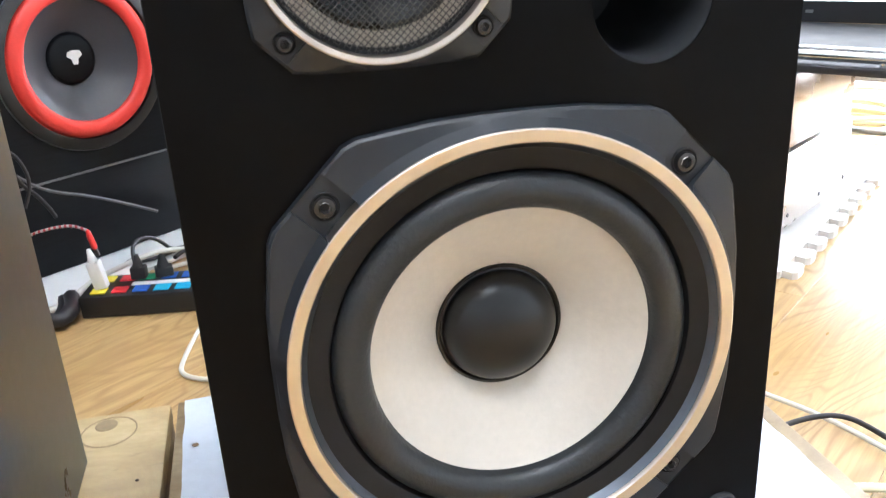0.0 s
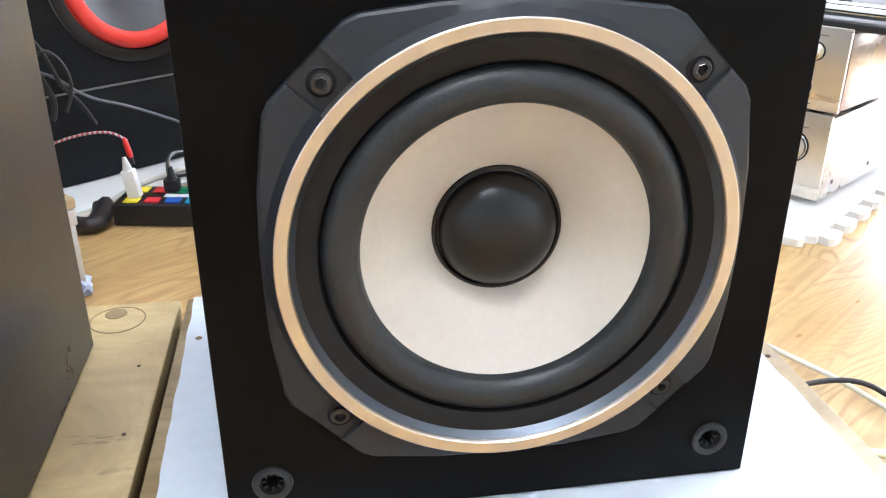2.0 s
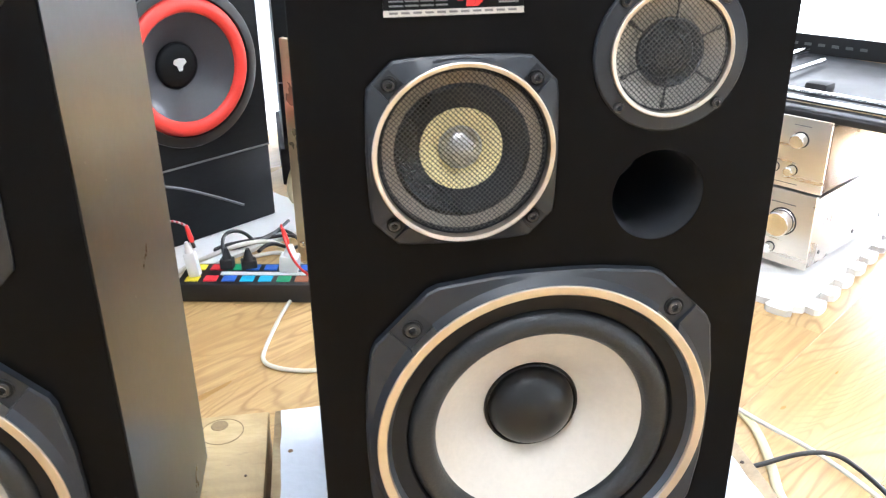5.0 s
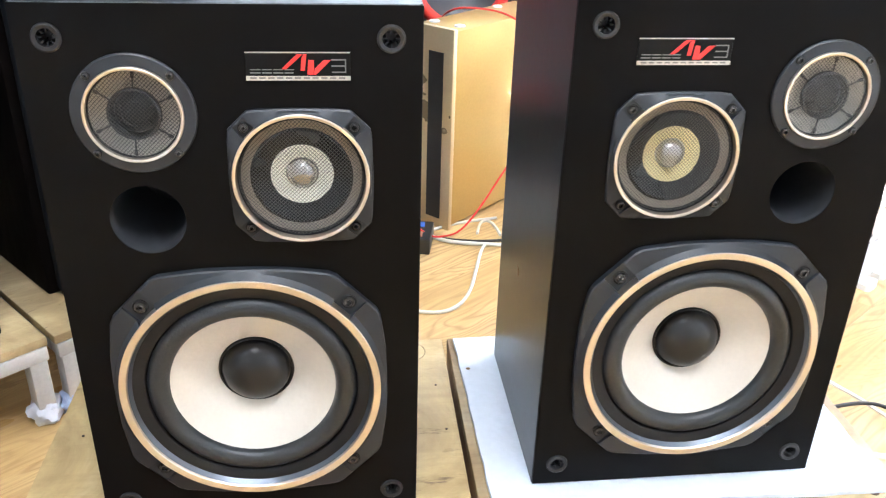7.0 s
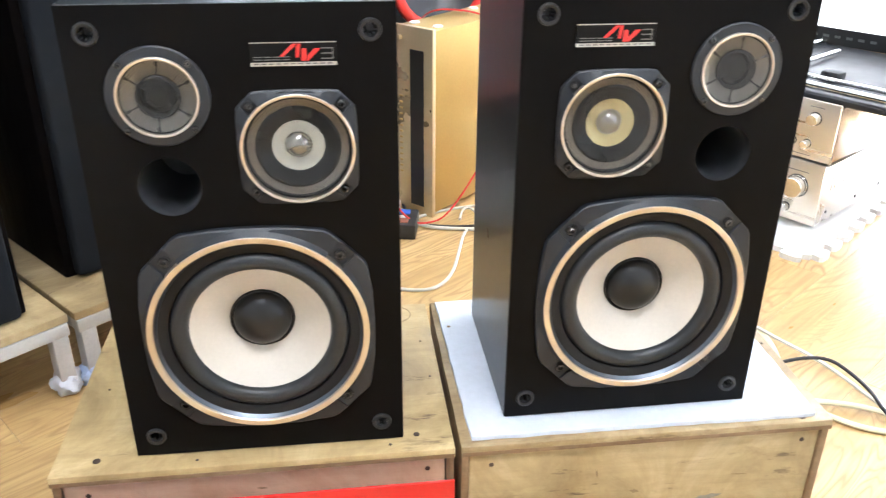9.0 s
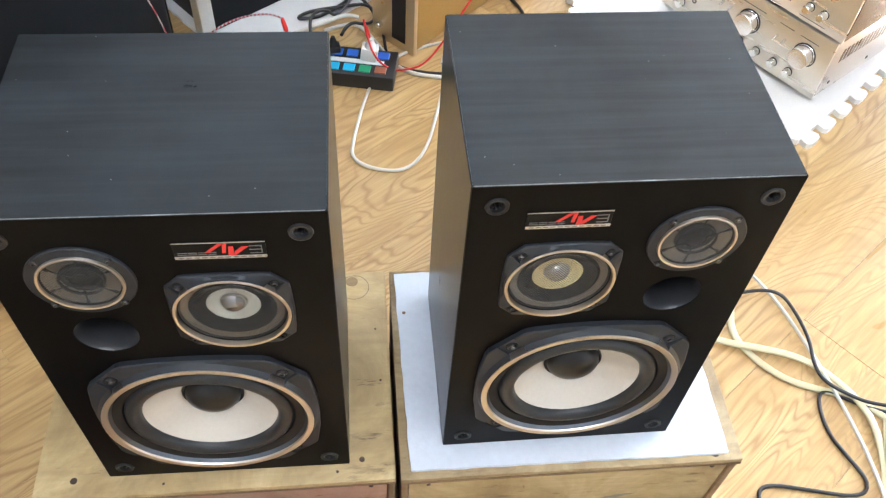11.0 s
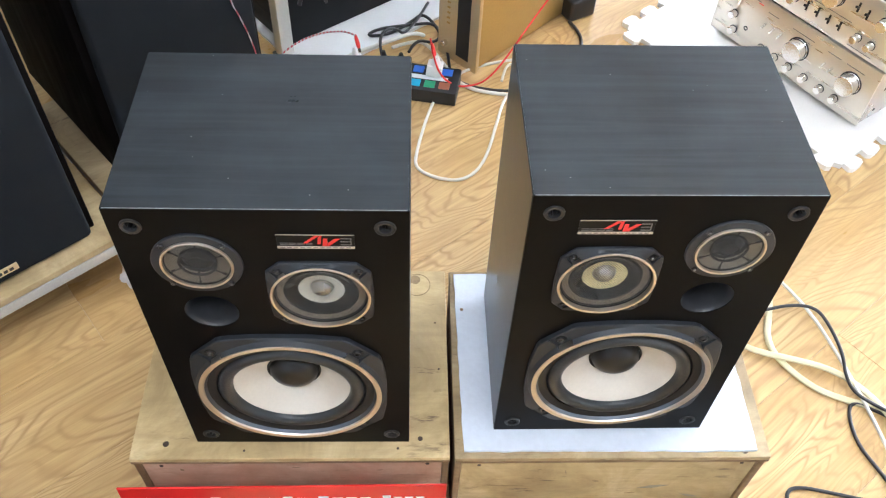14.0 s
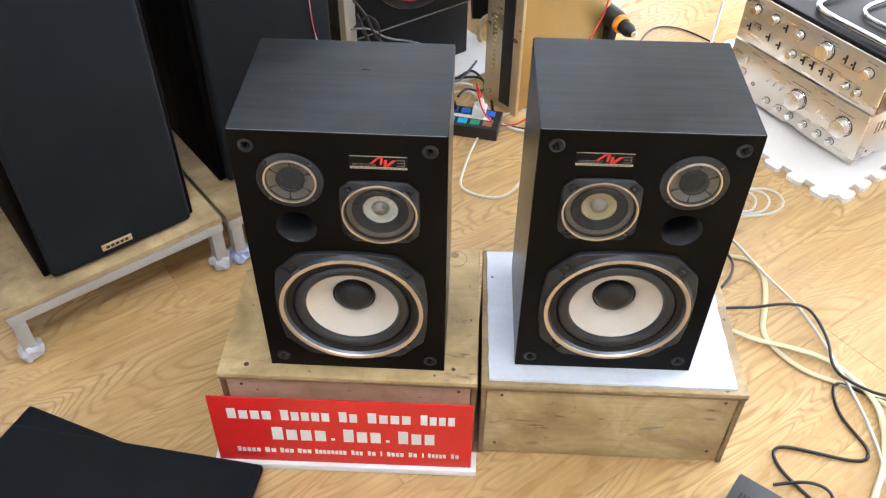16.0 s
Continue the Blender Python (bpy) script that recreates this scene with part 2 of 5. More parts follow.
BRUSHED = surface("brushed_aluminium_panel", (0.74, 0.69, 0.61), 0.32, 0.85, vary=0.05, relief=0.05, stretch=(1, 1, 8))
KNOB = surface("polished_aluminium_knob", (0.82, 0.81, 0.79), 0.20, 1.0, vary=0.05, relief=0)
AMPCASE = surface("silver_amplifier_case", (0.60, 0.56, 0.52), 0.3, 0.75, vary=0.06, relief=0.04)
AMPDARK = surface("dark_amplifier_case", (0.23, 0.19, 0.16), 0.25, 0.7, vary=0.12, relief=0.04)
CLOTH = surface("navy_black_grille_cloth", (0.0047, 0.0062, 0.0089), 0.9, vary=0.2, spec=0.25, relief=0.6, fine=600, big=5)
DARKWOOD = surface("dark_brown_wood", (0.0032, 0.0024, 0.0022), 0.7, vary=0.2, spec=0.04, relief=0.1, stretch=(6, 6, 1))
SUBWOOD = surface("black_ash_wood", (0.006, 0.0065, 0.008), 0.5, vary=0.5, spec=0.2, relief=0.3, stretch=(2, 2, 26), fine=40)
REDRUBBER = surface("red_rubber_surround", (0.78, 0.05, 0.035), 0.45, vary=0.06, relief=0.05)
SUBCONE = surface("dark_grey_poly_cone", (0.055, 0.055, 0.065), 0.38, vary=0.1, relief=0.05)
GREYMETAL = surface("grey_painted_steel", (0.44, 0.42, 0.40), 0.42, 0.25, vary=0.1, relief=0.08)
PALEMETAL = surface("pale_aluminium", (0.62, 0.62, 0.60), 0.4, 0.5, vary=0.08, relief=0.05)
WRAP = surface("white_plastic_wrap", (0.52, 0.52, 0.56), 0.35, vary=0.08, relief=0.8, fine=90)
WRAPBLUE = surface("blue_printed_wrap", (0.40, 0.48, 0.70), 0.4, vary=0.3, relief=0.6, fine=60)
CREAM = surface("cream_pvc_cable", (0.58, 0.52, 0.32), 0.4, vary=0.06, relief=0)
WHITECABLE = surface("white_pvc_cable", (0.66, 0.64, 0.58), 0.4, vary=0.06, relief=0)
BLACKCABLE = surface("black_rubber_cable", (0.022, 0.019, 0.020), 0.45, vary=0.15, relief=0)
KNOT = surface("dark_wood_knot", (0.26, 0.18, 0.085), 0.55, vary=0.3, relief=0.1)
SCUFF = surface("grey_scuffed_wood", (0.27, 0.25, 0.20), 0.6, vary=0.35, relief=0.2, big=40)
NAIL = surface("rusty_nail_head", (0.075, 0.05, 0.035), 0.5, 0.5, vary=0.3, relief=0.1)
REDCABLE = surface("red_pvc_cable", (0.66, 0.03, 0.025), 0.35, vary=0.06, relief=0)
GREYCABLE = surface("grey_pvc_cable", (0.17, 0.18, 0.19), 0.4, vary=0.08, relief=0)
ORANGE = surface("orange_plastic", (0.75, 0.30, 0.03), 0.4, vary=0.06, relief=0.05)
DEVICE = surface("grey_steel_case", (0.045, 0.047, 0.052), 0.45, 0.1, vary=0.08, relief=0.15, fine=500)
TRAY = surface("dark_grey_board", (0.022, 0.022, 0.025), 0.4, vary=0.1, relief=0.1)
# wall colour darkened so unseen walls throw back less light
PLASTER_DIM = surface("dimmed_wall_grey", (0.45, 0.45, 0.45), 0.85, vary=0.04, relief=0.15, fine=120)
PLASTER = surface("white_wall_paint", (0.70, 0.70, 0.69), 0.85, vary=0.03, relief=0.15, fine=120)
SKIRT = surface("white_gloss_paint", (0.75, 0.74, 0.71), 0.4, vary=0.03, relief=0.03)
PALEWOOD = surface("pale_pine_shelf", (0.55, 0.37, 0.19), 0.45, vary=0.15, relief=0.1, stretch=(1, 8, 8))
SOCKETCOL = {n: surface(n + "_socket_plastic", c, 0.4, vary=0.05, relief=0) for n, c in (
    ("yellow", (0.75, 0.62, 0.03)), ("red", (0.62, 0.03, 0.04)), ("blue", (0.03, 0.13, 0.55)), ("cyan", (0.03, 0.42, 0.68)),
    ("green", (0.02, 0.30, 0.13)), ("brown", (0.30, 0.10, 0.05)), ("white", (0.75, 0.75, 0.75)))}


def twisted():
    m, nt, b = nodes_of("red_and_white_twisted_wire")
    w = nt.nodes.new("ShaderNodeTexWave")
    w.inputs["Scale"].default_value = 42.0
    nt.links.new(coords(nt), w.inputs["Vector"])
    nt.links.new(ramp(nt, w.outputs["Fac"], [(0.45, (0.40, 0.05, 0.06)), (0.55, (0.50, 0.44, 0.44))]), b.inputs["Base Color"])
    b.inputs["Roughness"].default_value = 0.45
    return m


TWIST = twisted()
SCREEN = glow("lit_white_screen", (1.0, 0.98, 0.96), 3.0)
PANEL = glow("lit_ceiling_diffuser", (1.0, 0.97, 0.93), CEILING_GLOW)
DAY = glow("bright_hazy_distance", (0.92, 0.97, 1.0), DAY_GLOW)

# ---------------------------------------------------------------- builders


def mesh_of(name, bm, material, smooth=35):
    bm.normal_update()
    for f in bm.faces:
        f.smooth = True
    for e in bm.edges:
        e.smooth = len(e.link_faces) == 2 and e.calc_face_angle(0.0) < radians(smooth)
    me = bpy.data.meshes.new(name)
    bm.to_mesh(me)
    bm.free()
    me.materials.append(material)
    return me


def part(name, bm, material, parent, label="", kind="", smooth=35):
    ob = new(name, mesh_of(name, bm, material, smooth))
    ob.parent = parent
    return tagged(ob, label, kind=kind)


def solid(name, bm, material, label, category, group="", kind="", m=None):
    ob = new(name, mesh_of(name, bm, material))
    if m is not None:
        ob.matrix_world = m
    return tagged(ob, label, category, group, kind)


def thing(name, m, label, category, group="", kind=""):
    ob = new(name)
    ob.empty_display_size = 0.05
    ob.matrix_world = m
    return tagged(ob, label, category, group, kind)


def box(x0, x1, y0, y1, z0, z1, bev=0.0, seg=2, bm=None):
    b = bmesh.new()
    bmesh.ops.create_cube(b, size=1.0, matrix=Matrix.LocRotScale(((x0 + x1) / 2, (y0 + y1) / 2, (z0 + z1) / 2), None, (x1 - x0, y1 - y0, z1 - z0)))
    if bev:
        bmesh.ops.bevel(b, geom=b.edges[:], offset=bev, segments=seg, affect="EDGES", profile=0.5)
    return join(bm, b)


def join(bm, b):
    if bm is None:
        return b
    tmp = bpy.data.meshes.new("tmp")
    b.to_mesh(tmp)
    b.free()
    bm.from_mesh(tmp)
    bpy.data.meshes.remove(tmp)
    return bm


def lathe(profile, cx=0.0, cz=0.0, seg=72, axis="Y", bm=None, off=0.0):
    """Turns (radius, depth) pairs about the y axis (or z) through (cx, cz); a radius of 0 closes the end."""
    b = bmesh.new()
    loops = []
    for r, d in profile:
        n = 1 if r <= 1e-6 else seg
        loop = []
        for i in range(n):
            a = 2 * math.pi * i / seg + off
            p = (r * math.cos(a), d, r * math.sin(a)) if axis == "Y" else (r * math.cos(a), r * math.sin(a), d)
            loop.append(b.verts.new((p[0] + cx, p[1], p[2] + cz) if axis == "Y" else (p[0] + cx, p[1] + cz, p[2])))
        loops.append(loop)
    for p, q in zip(loops, loops[1:]):
        for i in range(seg):
            j = (i + 1) % seg
            if len(p) == 1 and len(q) == 1:
                continue
            if len(p) == 1:
                b.faces.new((p[0], q[i], q[j]))
            elif len(q) == 1:
                b.faces.new((p[i], q[0], p[j]))
            else:
                b.faces.new((p[i], q[i], q[j], p[j]))
    bmesh.ops.recalc_face_normals(b, faces=b.faces[:])
    return join(bm, b)


def plate(outline, z0, z1, bm=None, holes=(), bev=0.0):
    """A flat plate of any outline (x, y), with holes, from z0 to z1."""
    b = bmesh.new()
    edges = []
    for loop in (outline, *holes):
        vs = [b.verts.new((x, y, z0)) for x, y in loop]
        edges += [b.edges.new((vs[i], vs[(i + 1) % len(vs)])) for i in range(len(vs))]
    bmesh.ops.triangle_fill(b, edges=edges, use_beauty=True)
    r = bmesh.ops.extrude_face_region(b, geom=b.faces[:])
    bmesh.ops.translate(b, verts=[v for v in r["geom"] if isinstance(v, bmesh.types.BMVert)], vec=(0, 0, z1 - z0))
    bmesh.ops.recalc_face_normals(b, faces=b.faces[:])
    return join(bm, b)


def circle(cx, cy, r, n=64):
    return [(cx + r * math.cos(2 * math.pi * i / n), cy + r * math.sin(2 * math.pi * i / n)) for i in range(n)]


UPRIGHT = Matrix.Rotation(radians(90), 4, "X")     # (x, y, z) -> (x, -z, y): a plate drawn flat stands up, facing -y


def stand_up(bm):
    bmesh.ops.transform(bm, matrix=UPRIGHT, verts=bm.verts[:])
    return bm


def moved(bm, m):
    bmesh.ops.transform(bm, matrix=m, verts=bm.verts[:])
    return bm


def tube(pts, r, material, name, seg=5, cyclic=False, flat=1.0):
    """A round (or flattened) cable through points."""
    cu = bpy.data.curves.new(name, "CURVE")
    cu.dimensions, cu.bevel_depth, cu.bevel_resolution, cu.resolution_u, cu.use_fill_caps = "3D", r, 2, seg, True
    sp = cu.splines.new("NURBS")
    sp.points.add(len(pts) - 1)
    for p, q in zip(sp.points, pts):
        p.co = (*q, 1)
    sp.order_u, sp.use_endpoint_u, sp.use_cyclic_u = 3, not cyclic, cyclic
    cu.materials.append(material)
    tmp = bpy.data.objects.new("tmp", cu)
    me = bpy.data.meshes.new_from_object(tmp)
    me.name = name
    bpy.data.objects.remove(tmp)
    bpy.data.curves.remove(cu)
    for f in me.polygons:
        f.use_smooth = True
    if flat != 1.0:
        z0 = min(v.co.z for v in me.vertices)
        for v in me.vertices:
            v.co.z = z0 + (v.co.z - z0) * flat
    return me


def cable(name, pts, r, material, label, parent=None, seg=6, flat=1.0):
    ob = new(name, tube(pts, r, material, name, seg, flat=flat))
    if parent:
        ob.parent = parent
        return tagged(ob, label)
    return tagged(ob, label, "cable")


def on_floor(pts, r, lift=0.0005):
    return [(x, y, r + lift) for x, y in pts]


# ---------------------------------------------------------------- the room
def slab(name, x0, x1, y0, y1, z0, z1, material, label, category):
    return solid(name, box(x0, x1, y0, y1, z0, z1), material, label, category, kind="structure", m=RM)


# three plain closing walls; their grey keeps bounce off baffles and cabinet tops
slab("wall_north", U0 - 0.12, U1 + 0.12, V1, V1 + 0.12, 0, CEIL, PLASTER_DIM, "plain wall behind the loudspeakers, greyed to dim reflections", "wall")
slab("wall_south", U0 - 0.12, U1 + 0.12, V0 - 0.12, V0, 0, CEIL, PLASTER_DIM, "plain wall of the room, greyed to dim reflections", "wall")
slab("wall_west", U0 - 0.12, U0, V0, V1, 0, CEIL, PLASTER_DIM, "plain wall of the room, greyed to dim reflections", "wall")
WV0, WV1, WZ0, WZ1 = -0.95, 1.55, 0.10, 1.42
stood = stand_up(plate([(V0, 0), (V1, 0), (V1, CEIL), (V0, CEIL)], 0, 0.12, holes=[[(WV0, WZ0), (WV1, WZ0), (WV1, WZ1), (WV0, WZ1)]]))
solid("wall_east", moved(stood, Matrix.Translation((U1 + 0.12, 0, 0)) @ Matrix.Rotation(radians(90), 4, "Z")), PLASTER, "white painted wall with a large bright window", "wall", kind="structure", m=RM)
slab("ceiling", U0 - 0.12, U1 + 0.12, V0 - 0.12, V1 + 0.12, CEIL, CEIL + 0.1, PLASTER, "plain white painted ceiling", "ceiling")
slab("ground", U0 - 0.12, U1 + 0.12, V0 - 0.12, V1 + 0.12, -0.15, -0.0125, PLY_BROWN, "bare screed under the laminate planks", "floor")
win = thing("window_1", RM @ Matrix.Translation((U1 + 0.03, 0, 0)), "large white-framed window full of daylight", "window", kind="structure")
for y0, y1, z0, z1 in ((WV0, WV1, WZ0, WZ0 + 0.05), (WV0, WV1, WZ1 - 0.05, WZ1), (WV0, WV0 + 0.05, WZ0 + 0.05, WZ1 - 0.05), (WV1 - 0.05, WV1, WZ0 + 0.05, WZ1 - 0.05), (0.425, 0.475, WZ0 + 0.05, WZ1 - 0.05)):
    part("window_frame", box(0, 0.05, y0, y1, z0, z1, 0.003), SKIRT, win)
solid("backdrop", box(U1 + 0.6, U1 + 0.62, WV0 - 1.2, WV1 + 1.2, -0.2, 3.2), DAY, "bright hazy daylight outside the window", "sky", kind="structure", m=RM)
for nm, x0, x1, y0, y1 in (("baseboard", U0, U1, V1 - 0.014, V1), ("baseboard", U1 - 0.014, U1, V0, V1 - 0.014), ("baseboard", U0, U1 - 0.014, V0, V0 + 0.014), ("baseboard", U0, U0 + 0.014, V0 + 0.014, V1 - 0.014)):
    solid(nm, box(x0, x1, y0, y1, 0, 0.08, 0.003), SKIRT, "white painted skirting board along the wall", "baseboard", kind="structure", m=RM)
# first panel inferred from dome highlights; second is unseen fill added for the left
for cx, cy in ((-0.12, -0.42), (-0.78, -0.30)):
    lightfit = thing("ceiling_light", RM @ Matrix.Translation((cx, cy, CEIL)), "square white ceiling light out of view with a lit diffuser", "ceiling light", "ceiling lights")
    part("frame", plate([(-0.32, -0.32), (0.32, -0.32), (0.32, 0.32), (-0.32, 0.32)], -0.05, 0.0, holes=[[(-0.29, -0.29), (0.29, -0.29), (0.29, 0.29), (-0.29, 0.29)]]), SKIRT, lightfit)
    part("diffuser", box(-0.29, 0.29, -0.29, 0.29, -0.04, -0.02), PANEL, lightfit, "lit opal diffuser")

# ---------------------------------------------------------------- the two bookshelf loudspeakers
SW, SH, SD = 0.281, 0.4695, 0.2265        # width, height, depth


def outline_at(poly, a):
    """Distance from the middle to a convex outline, in the direction a."""
    dx, dy = math.cos(a), math.sin(a)
    best = 1e9
    for (x0, y0), (x1, y1) in zip(poly, poly[1:] + poly[:1]):
        ex, ey = x1 - x0, y1 - y0
        det = dx * ey - dy * ex
        if abs(det) < 1e-12:
            continue
        s, k = (x0 * ey - y0 * ex) / det, (x0 * dy - y0 * dx) / det
        if s > 0 and -1e-6 <= k <= 1 + 1e-6:
            best = min(best, s)
    return best


def frame_plate(poly, ring_r, cx, cz, h_edge, h_mid, h_ring, shoulder, n=160):
    """A cast driver frame: chamfered outline, sloped face and a raised shoulder round the ring."""
    b = bmesh.new()
    angles = sorted([2 * math.pi * i / n for i in range(n)] + [math.atan2(y, x) % (2 * math.pi) for x, y in poly])
    rows = []
    for kind_of in range(5):
        loop = []
        for a in angles:
            ro = outline_at(poly, a)
            rs = min(ring_r + shoulder, ro - 0.0018)
            r, h = ((ro, 0.0), (ro, h_edge - 0.0012), (max(ro - 0.0014, rs + 0.0002), h_edge), (rs, h_mid), (ring_r, h_ring))[kind_of]
            loop.append(b.verts.new((cx + r * math.cos(a), -h, cz + r * math.sin(a))))
        rows.append(loop)
    for p, q in zip(rows, rows[1:]):
        for i in range(len(angles)):
            j = (i + 1) % len(angles)
            b.faces.new((p[i], p[j], q[j], q[i]))
    bmesh.ops.recalc_face_normals(b, faces=b.faces[:])
    return b


def notch(b, cx, cz, half, floor_h, r_from):
    """Cuts a flat-bottomed notch along both diagonals into the sloped face of a frame, for its screws."""
    for s in (1, -1):
        d = Vector((0.7071, 0, 0.7071 * s))
        n = Vector((-0.7071 * s, 0, 0.7071))
        for k in (-half, half):
            bmesh.ops.bisect_plane(b, geom=b.verts[:] + b.edges[:] + b.faces[:], plane_co=Vector((cx, 0, cz)) + n * k, plane_no=n)
    for s in (1, -1):
        n = Vector((-0.7071 * s, 0, 0.7071))
        d = Vector((0.7071, 0, 0.7071 * s))
        for side in (1, -1):
            b.normal_update()
            pick = []
            for f in b.faces:
                c = f.calc_center_median() - Vector((cx, 0, cz))
                if abs(c.dot(n)) < half - 1e-5 and c.dot(d) * side > r_from and abs(f.normal.y) > 0.3:
                    pick.append(f)
            out = bmesh.ops.extrude_face_region(b, geom=pick)
            bmesh.ops.delete(b, geom=pick, context="FACES_ONLY")
            for v in out["geom"]:
                if isinstance(v, bmesh.types.BMVert):
                    v.co.y = max(v.co.y, -floor_h)
    bmesh.ops.dissolve_degenerate(b, dist=1e-6, edges=b.edges[:])
    bmesh.ops.recalc_face_normals(b, faces=b.faces[:])
    return b


def wire_mesh(r, cx, cz, y, pitch, wire, bulge):
    """Woven mesh cut to a disc: two sets of fine wires on the diagonal, slightly domed."""
    b = bmesh.new()
    k = int(r / pitch)
    for s in (-1, 1):
        for i in range(-k, k + 1):
            o = i * pitch
            half = math.sqrt(max(0.0, r * r - o * o))
            if half < 0.002:
                continue
            steps = 8
            prev = None
            for t in range(steps + 1):
                w = -half + 2 * half * t / steps
                px, pz = (w - s * o) * 0.7071, (s * w + o) * 0.7071
                yy = y - bulge * (1 - (px * px + pz * pz) / (r * r)) - 0.00012 * s
                nx, nz = -s * 0.7071 * wire, 0.7071 * wire
                ring = [b.verts.new((cx + px + nx, yy, cz + pz + nz)), b.verts.new((cx + px, yy - wire, cz + pz)), b.verts.new((cx + px - nx, yy, cz + pz - nz))]
                if prev:
                    for q in range(2):
                        b.faces.new((prev[q], prev[q + 1], ring[q + 1], ring[q]))
                prev = ring
    bmesh.ops.recalc_face_normals(b, faces=b.faces[:])
    return b


def screw(parent, x, z, y, r, name="screw"):
    """A dark socket-head screw: rounded rim, flat top and a six-sided socket."""
    b = lathe([(r * 1.02, y + 0.0006), (r * 1.02, y - 0.0010), (r * 0.92, y - 0.0018), (r * 0.60, y - 0.0020)], x, z, 18)
    head = part(name, b, STEEL, parent)
    part("hex_socket", lathe([(r * 0.62, y - 0.00195), (r * 0.56, y - 0.0022), (r * 0.50, y - 0.0014), (r * 0.46, y + 0.0004), (0, y + 0.0004)], x, z, 6, off=0.3), SOCKETRIM, head)
    return head


FRAME_Q = [(0.1142, 0.012), (0.1132, 0.036), (0.1088, 0.068), (0.1058, 0.0745), (0.0735, 0.1068), (0.0668, 0.1098), (0.034, 0.1138), (0.012, 0.1146)]


def loudspeaker(name_m, mirror, label):
    sp = thing("bookshelf_speaker", name_m, label, "loudspeaker", "pair of black loudspeakers")
    mx = (lambda u: SW - u) if mirror else (lambda u: u)
    t, X = 0.016, 0.0014
    # cabinet shell: side, top, bottom and back panels
    shell = stand_up(plate([(-X, 0), (SW + X, 0), (SW + X, SH), (-X, SH)], -SD, -0.0005, holes=[[(t, t), (SW - t, t), (SW - t, SH - t), (t, SH - t)]]))
    bmesh.ops.bevel(shell, geom=[e for e in shell.edges if len(e.link_faces) == 2 and e.calc_face_angle(0) > 1 and (max(abs(v.co.x - SW / 2) for v in e.verts) > SW / 2 - 0.001 or max(abs(v.co.z - SH / 2) for v in e.verts) > SH / 2 - 0.002)], offset=0.0012, segments=2, affect="EDGES")
    part("cabinet", shell, VENEER, sp, "black woodgrain vinyl cabinet")
    # thin pale strip, uneven in tone, along the top front edge
    part("worn_edge", box(0.001, SW - 0.001, 0.0006, 0.0014, SH - 0.0009, SH - 0.0001), EDGE_PALE, sp, "pale uneven strip along the top front edge")
    part("back_panel", box(t, SW - t, SD - 0.016, SD - 0.003, t, SH - t), BLACKPL, sp)
    wx, wz, mxx, mz, tx, tz, px, pz = SW / 2 + 0.0004, 0.1490, mx(0.1909), 0.3402, mx(0.0735), 0.3905, mx(0.0725), 0.3055
    socks = [(0.0218, 0.0246), (SW - 0.0218, 0.0246), (0.0218, 0.4453), (SW - 0.0218, 0.4453)]
    holes = [circle(wx, wz, 0.1005, 72), circle(mxx, mz, 0.0465, 56), circle(tx, tz, 0.0335, 48), circle(px, pz, 0.0285, 56)] + [circle(x, z, 0.0068, 20) for x, z in socks]
    e = 0.0006
    part("baffle", stand_up(plate([(e - X, e), (SW + X - e, e), (SW + X - e, SH - e), (e - X, SH - e)], -0.018, 0.0, holes=holes)), BAFFLE, sp, "satin black front baffle")
    # bass reflex port, a flared tube
    part("port", lathe([(0.0292, 0.0), (0.0285, 0.0012), (0.0272, 0.004), (0.0265, 0.010), (0.0262, 0.10), (0, 0.10)], px, pz, 56), PORT, sp, "black reflex port tube")
    for x, z in socks:
        s = part("grille_socket", lathe([(0.0105, -0.0002), (0.0102, -0.0016), (0.0090, -0.0022), (0.0066, -0.0016), (0.0062, 0.0006), (0.0058, 0.012), (0, 0.012)], x, z, 28), BLACKPL, sp, "black plastic grille socket")
        for i in range(8):
            a = 2 * math.pi * i / 8
            rib = box(-0.0006, 0.0006, 0.001, 0.011, 0.0036, 0.0060)
            part("rib", moved(rib, Matrix.Translation((x, 0, z)) @ Matrix.Rotation(a, 4, "Y")), RUBBER, s)
    # woofer
    wf = part("woofer", notch(frame_plate([(sx * x, sz * z) for sx, sz, pts in ((1, 1, FRAME_Q), (-1, 1, FRAME_Q[::-1]), (-1, -1, FRAME_Q), (1, -1, FRAME_Q[::-1])) for x, z in pts], 0.1085, wx, wz, 0.0066, 0.0080, 0.0132, 0.0038), wx, wz, 0.0104, 0.0046, 0.09), FRAME, sp, "grey cast woofer frame with chamfered corners", smooth=14)
    part("trim_ring", lathe([(0.1087, -0.0050), (0.1086, -0.0139), (0.1080, -0.0143), (0.1028, -0.0139), (0.1022, -0.0133), (0.1016, -0.0100)], wx, wz, 128), SATIN, wf, "satin aluminium trim ring")
    part("inner_bevel", lathe([(0.1020, -0.0118), (0.0990, -0.0074)], wx, wz, 128), BEVEL, wf, "turned grey inner bevel")
    part("gasket", lathe([(0.0992, -0.0076), (0.0905, -0.0068), (0.0893, -0.0060), (0.0884, -0.0030), (0.0872, -0.0018)], wx, wz, 128), GASKET, wf, "flat black gasket ring")
    roll = [(0.0790 + 0.0089 * math.cos(math.pi * i / 14), -0.0018 - 0.0085 * math.sin(math.pi * i / 14)) for i in range(15)]
    part("surround", lathe(roll + [(0.0690, 0.0005)], wx, wz, 128), RUBBER, wf, "black rubber half-roll surround")
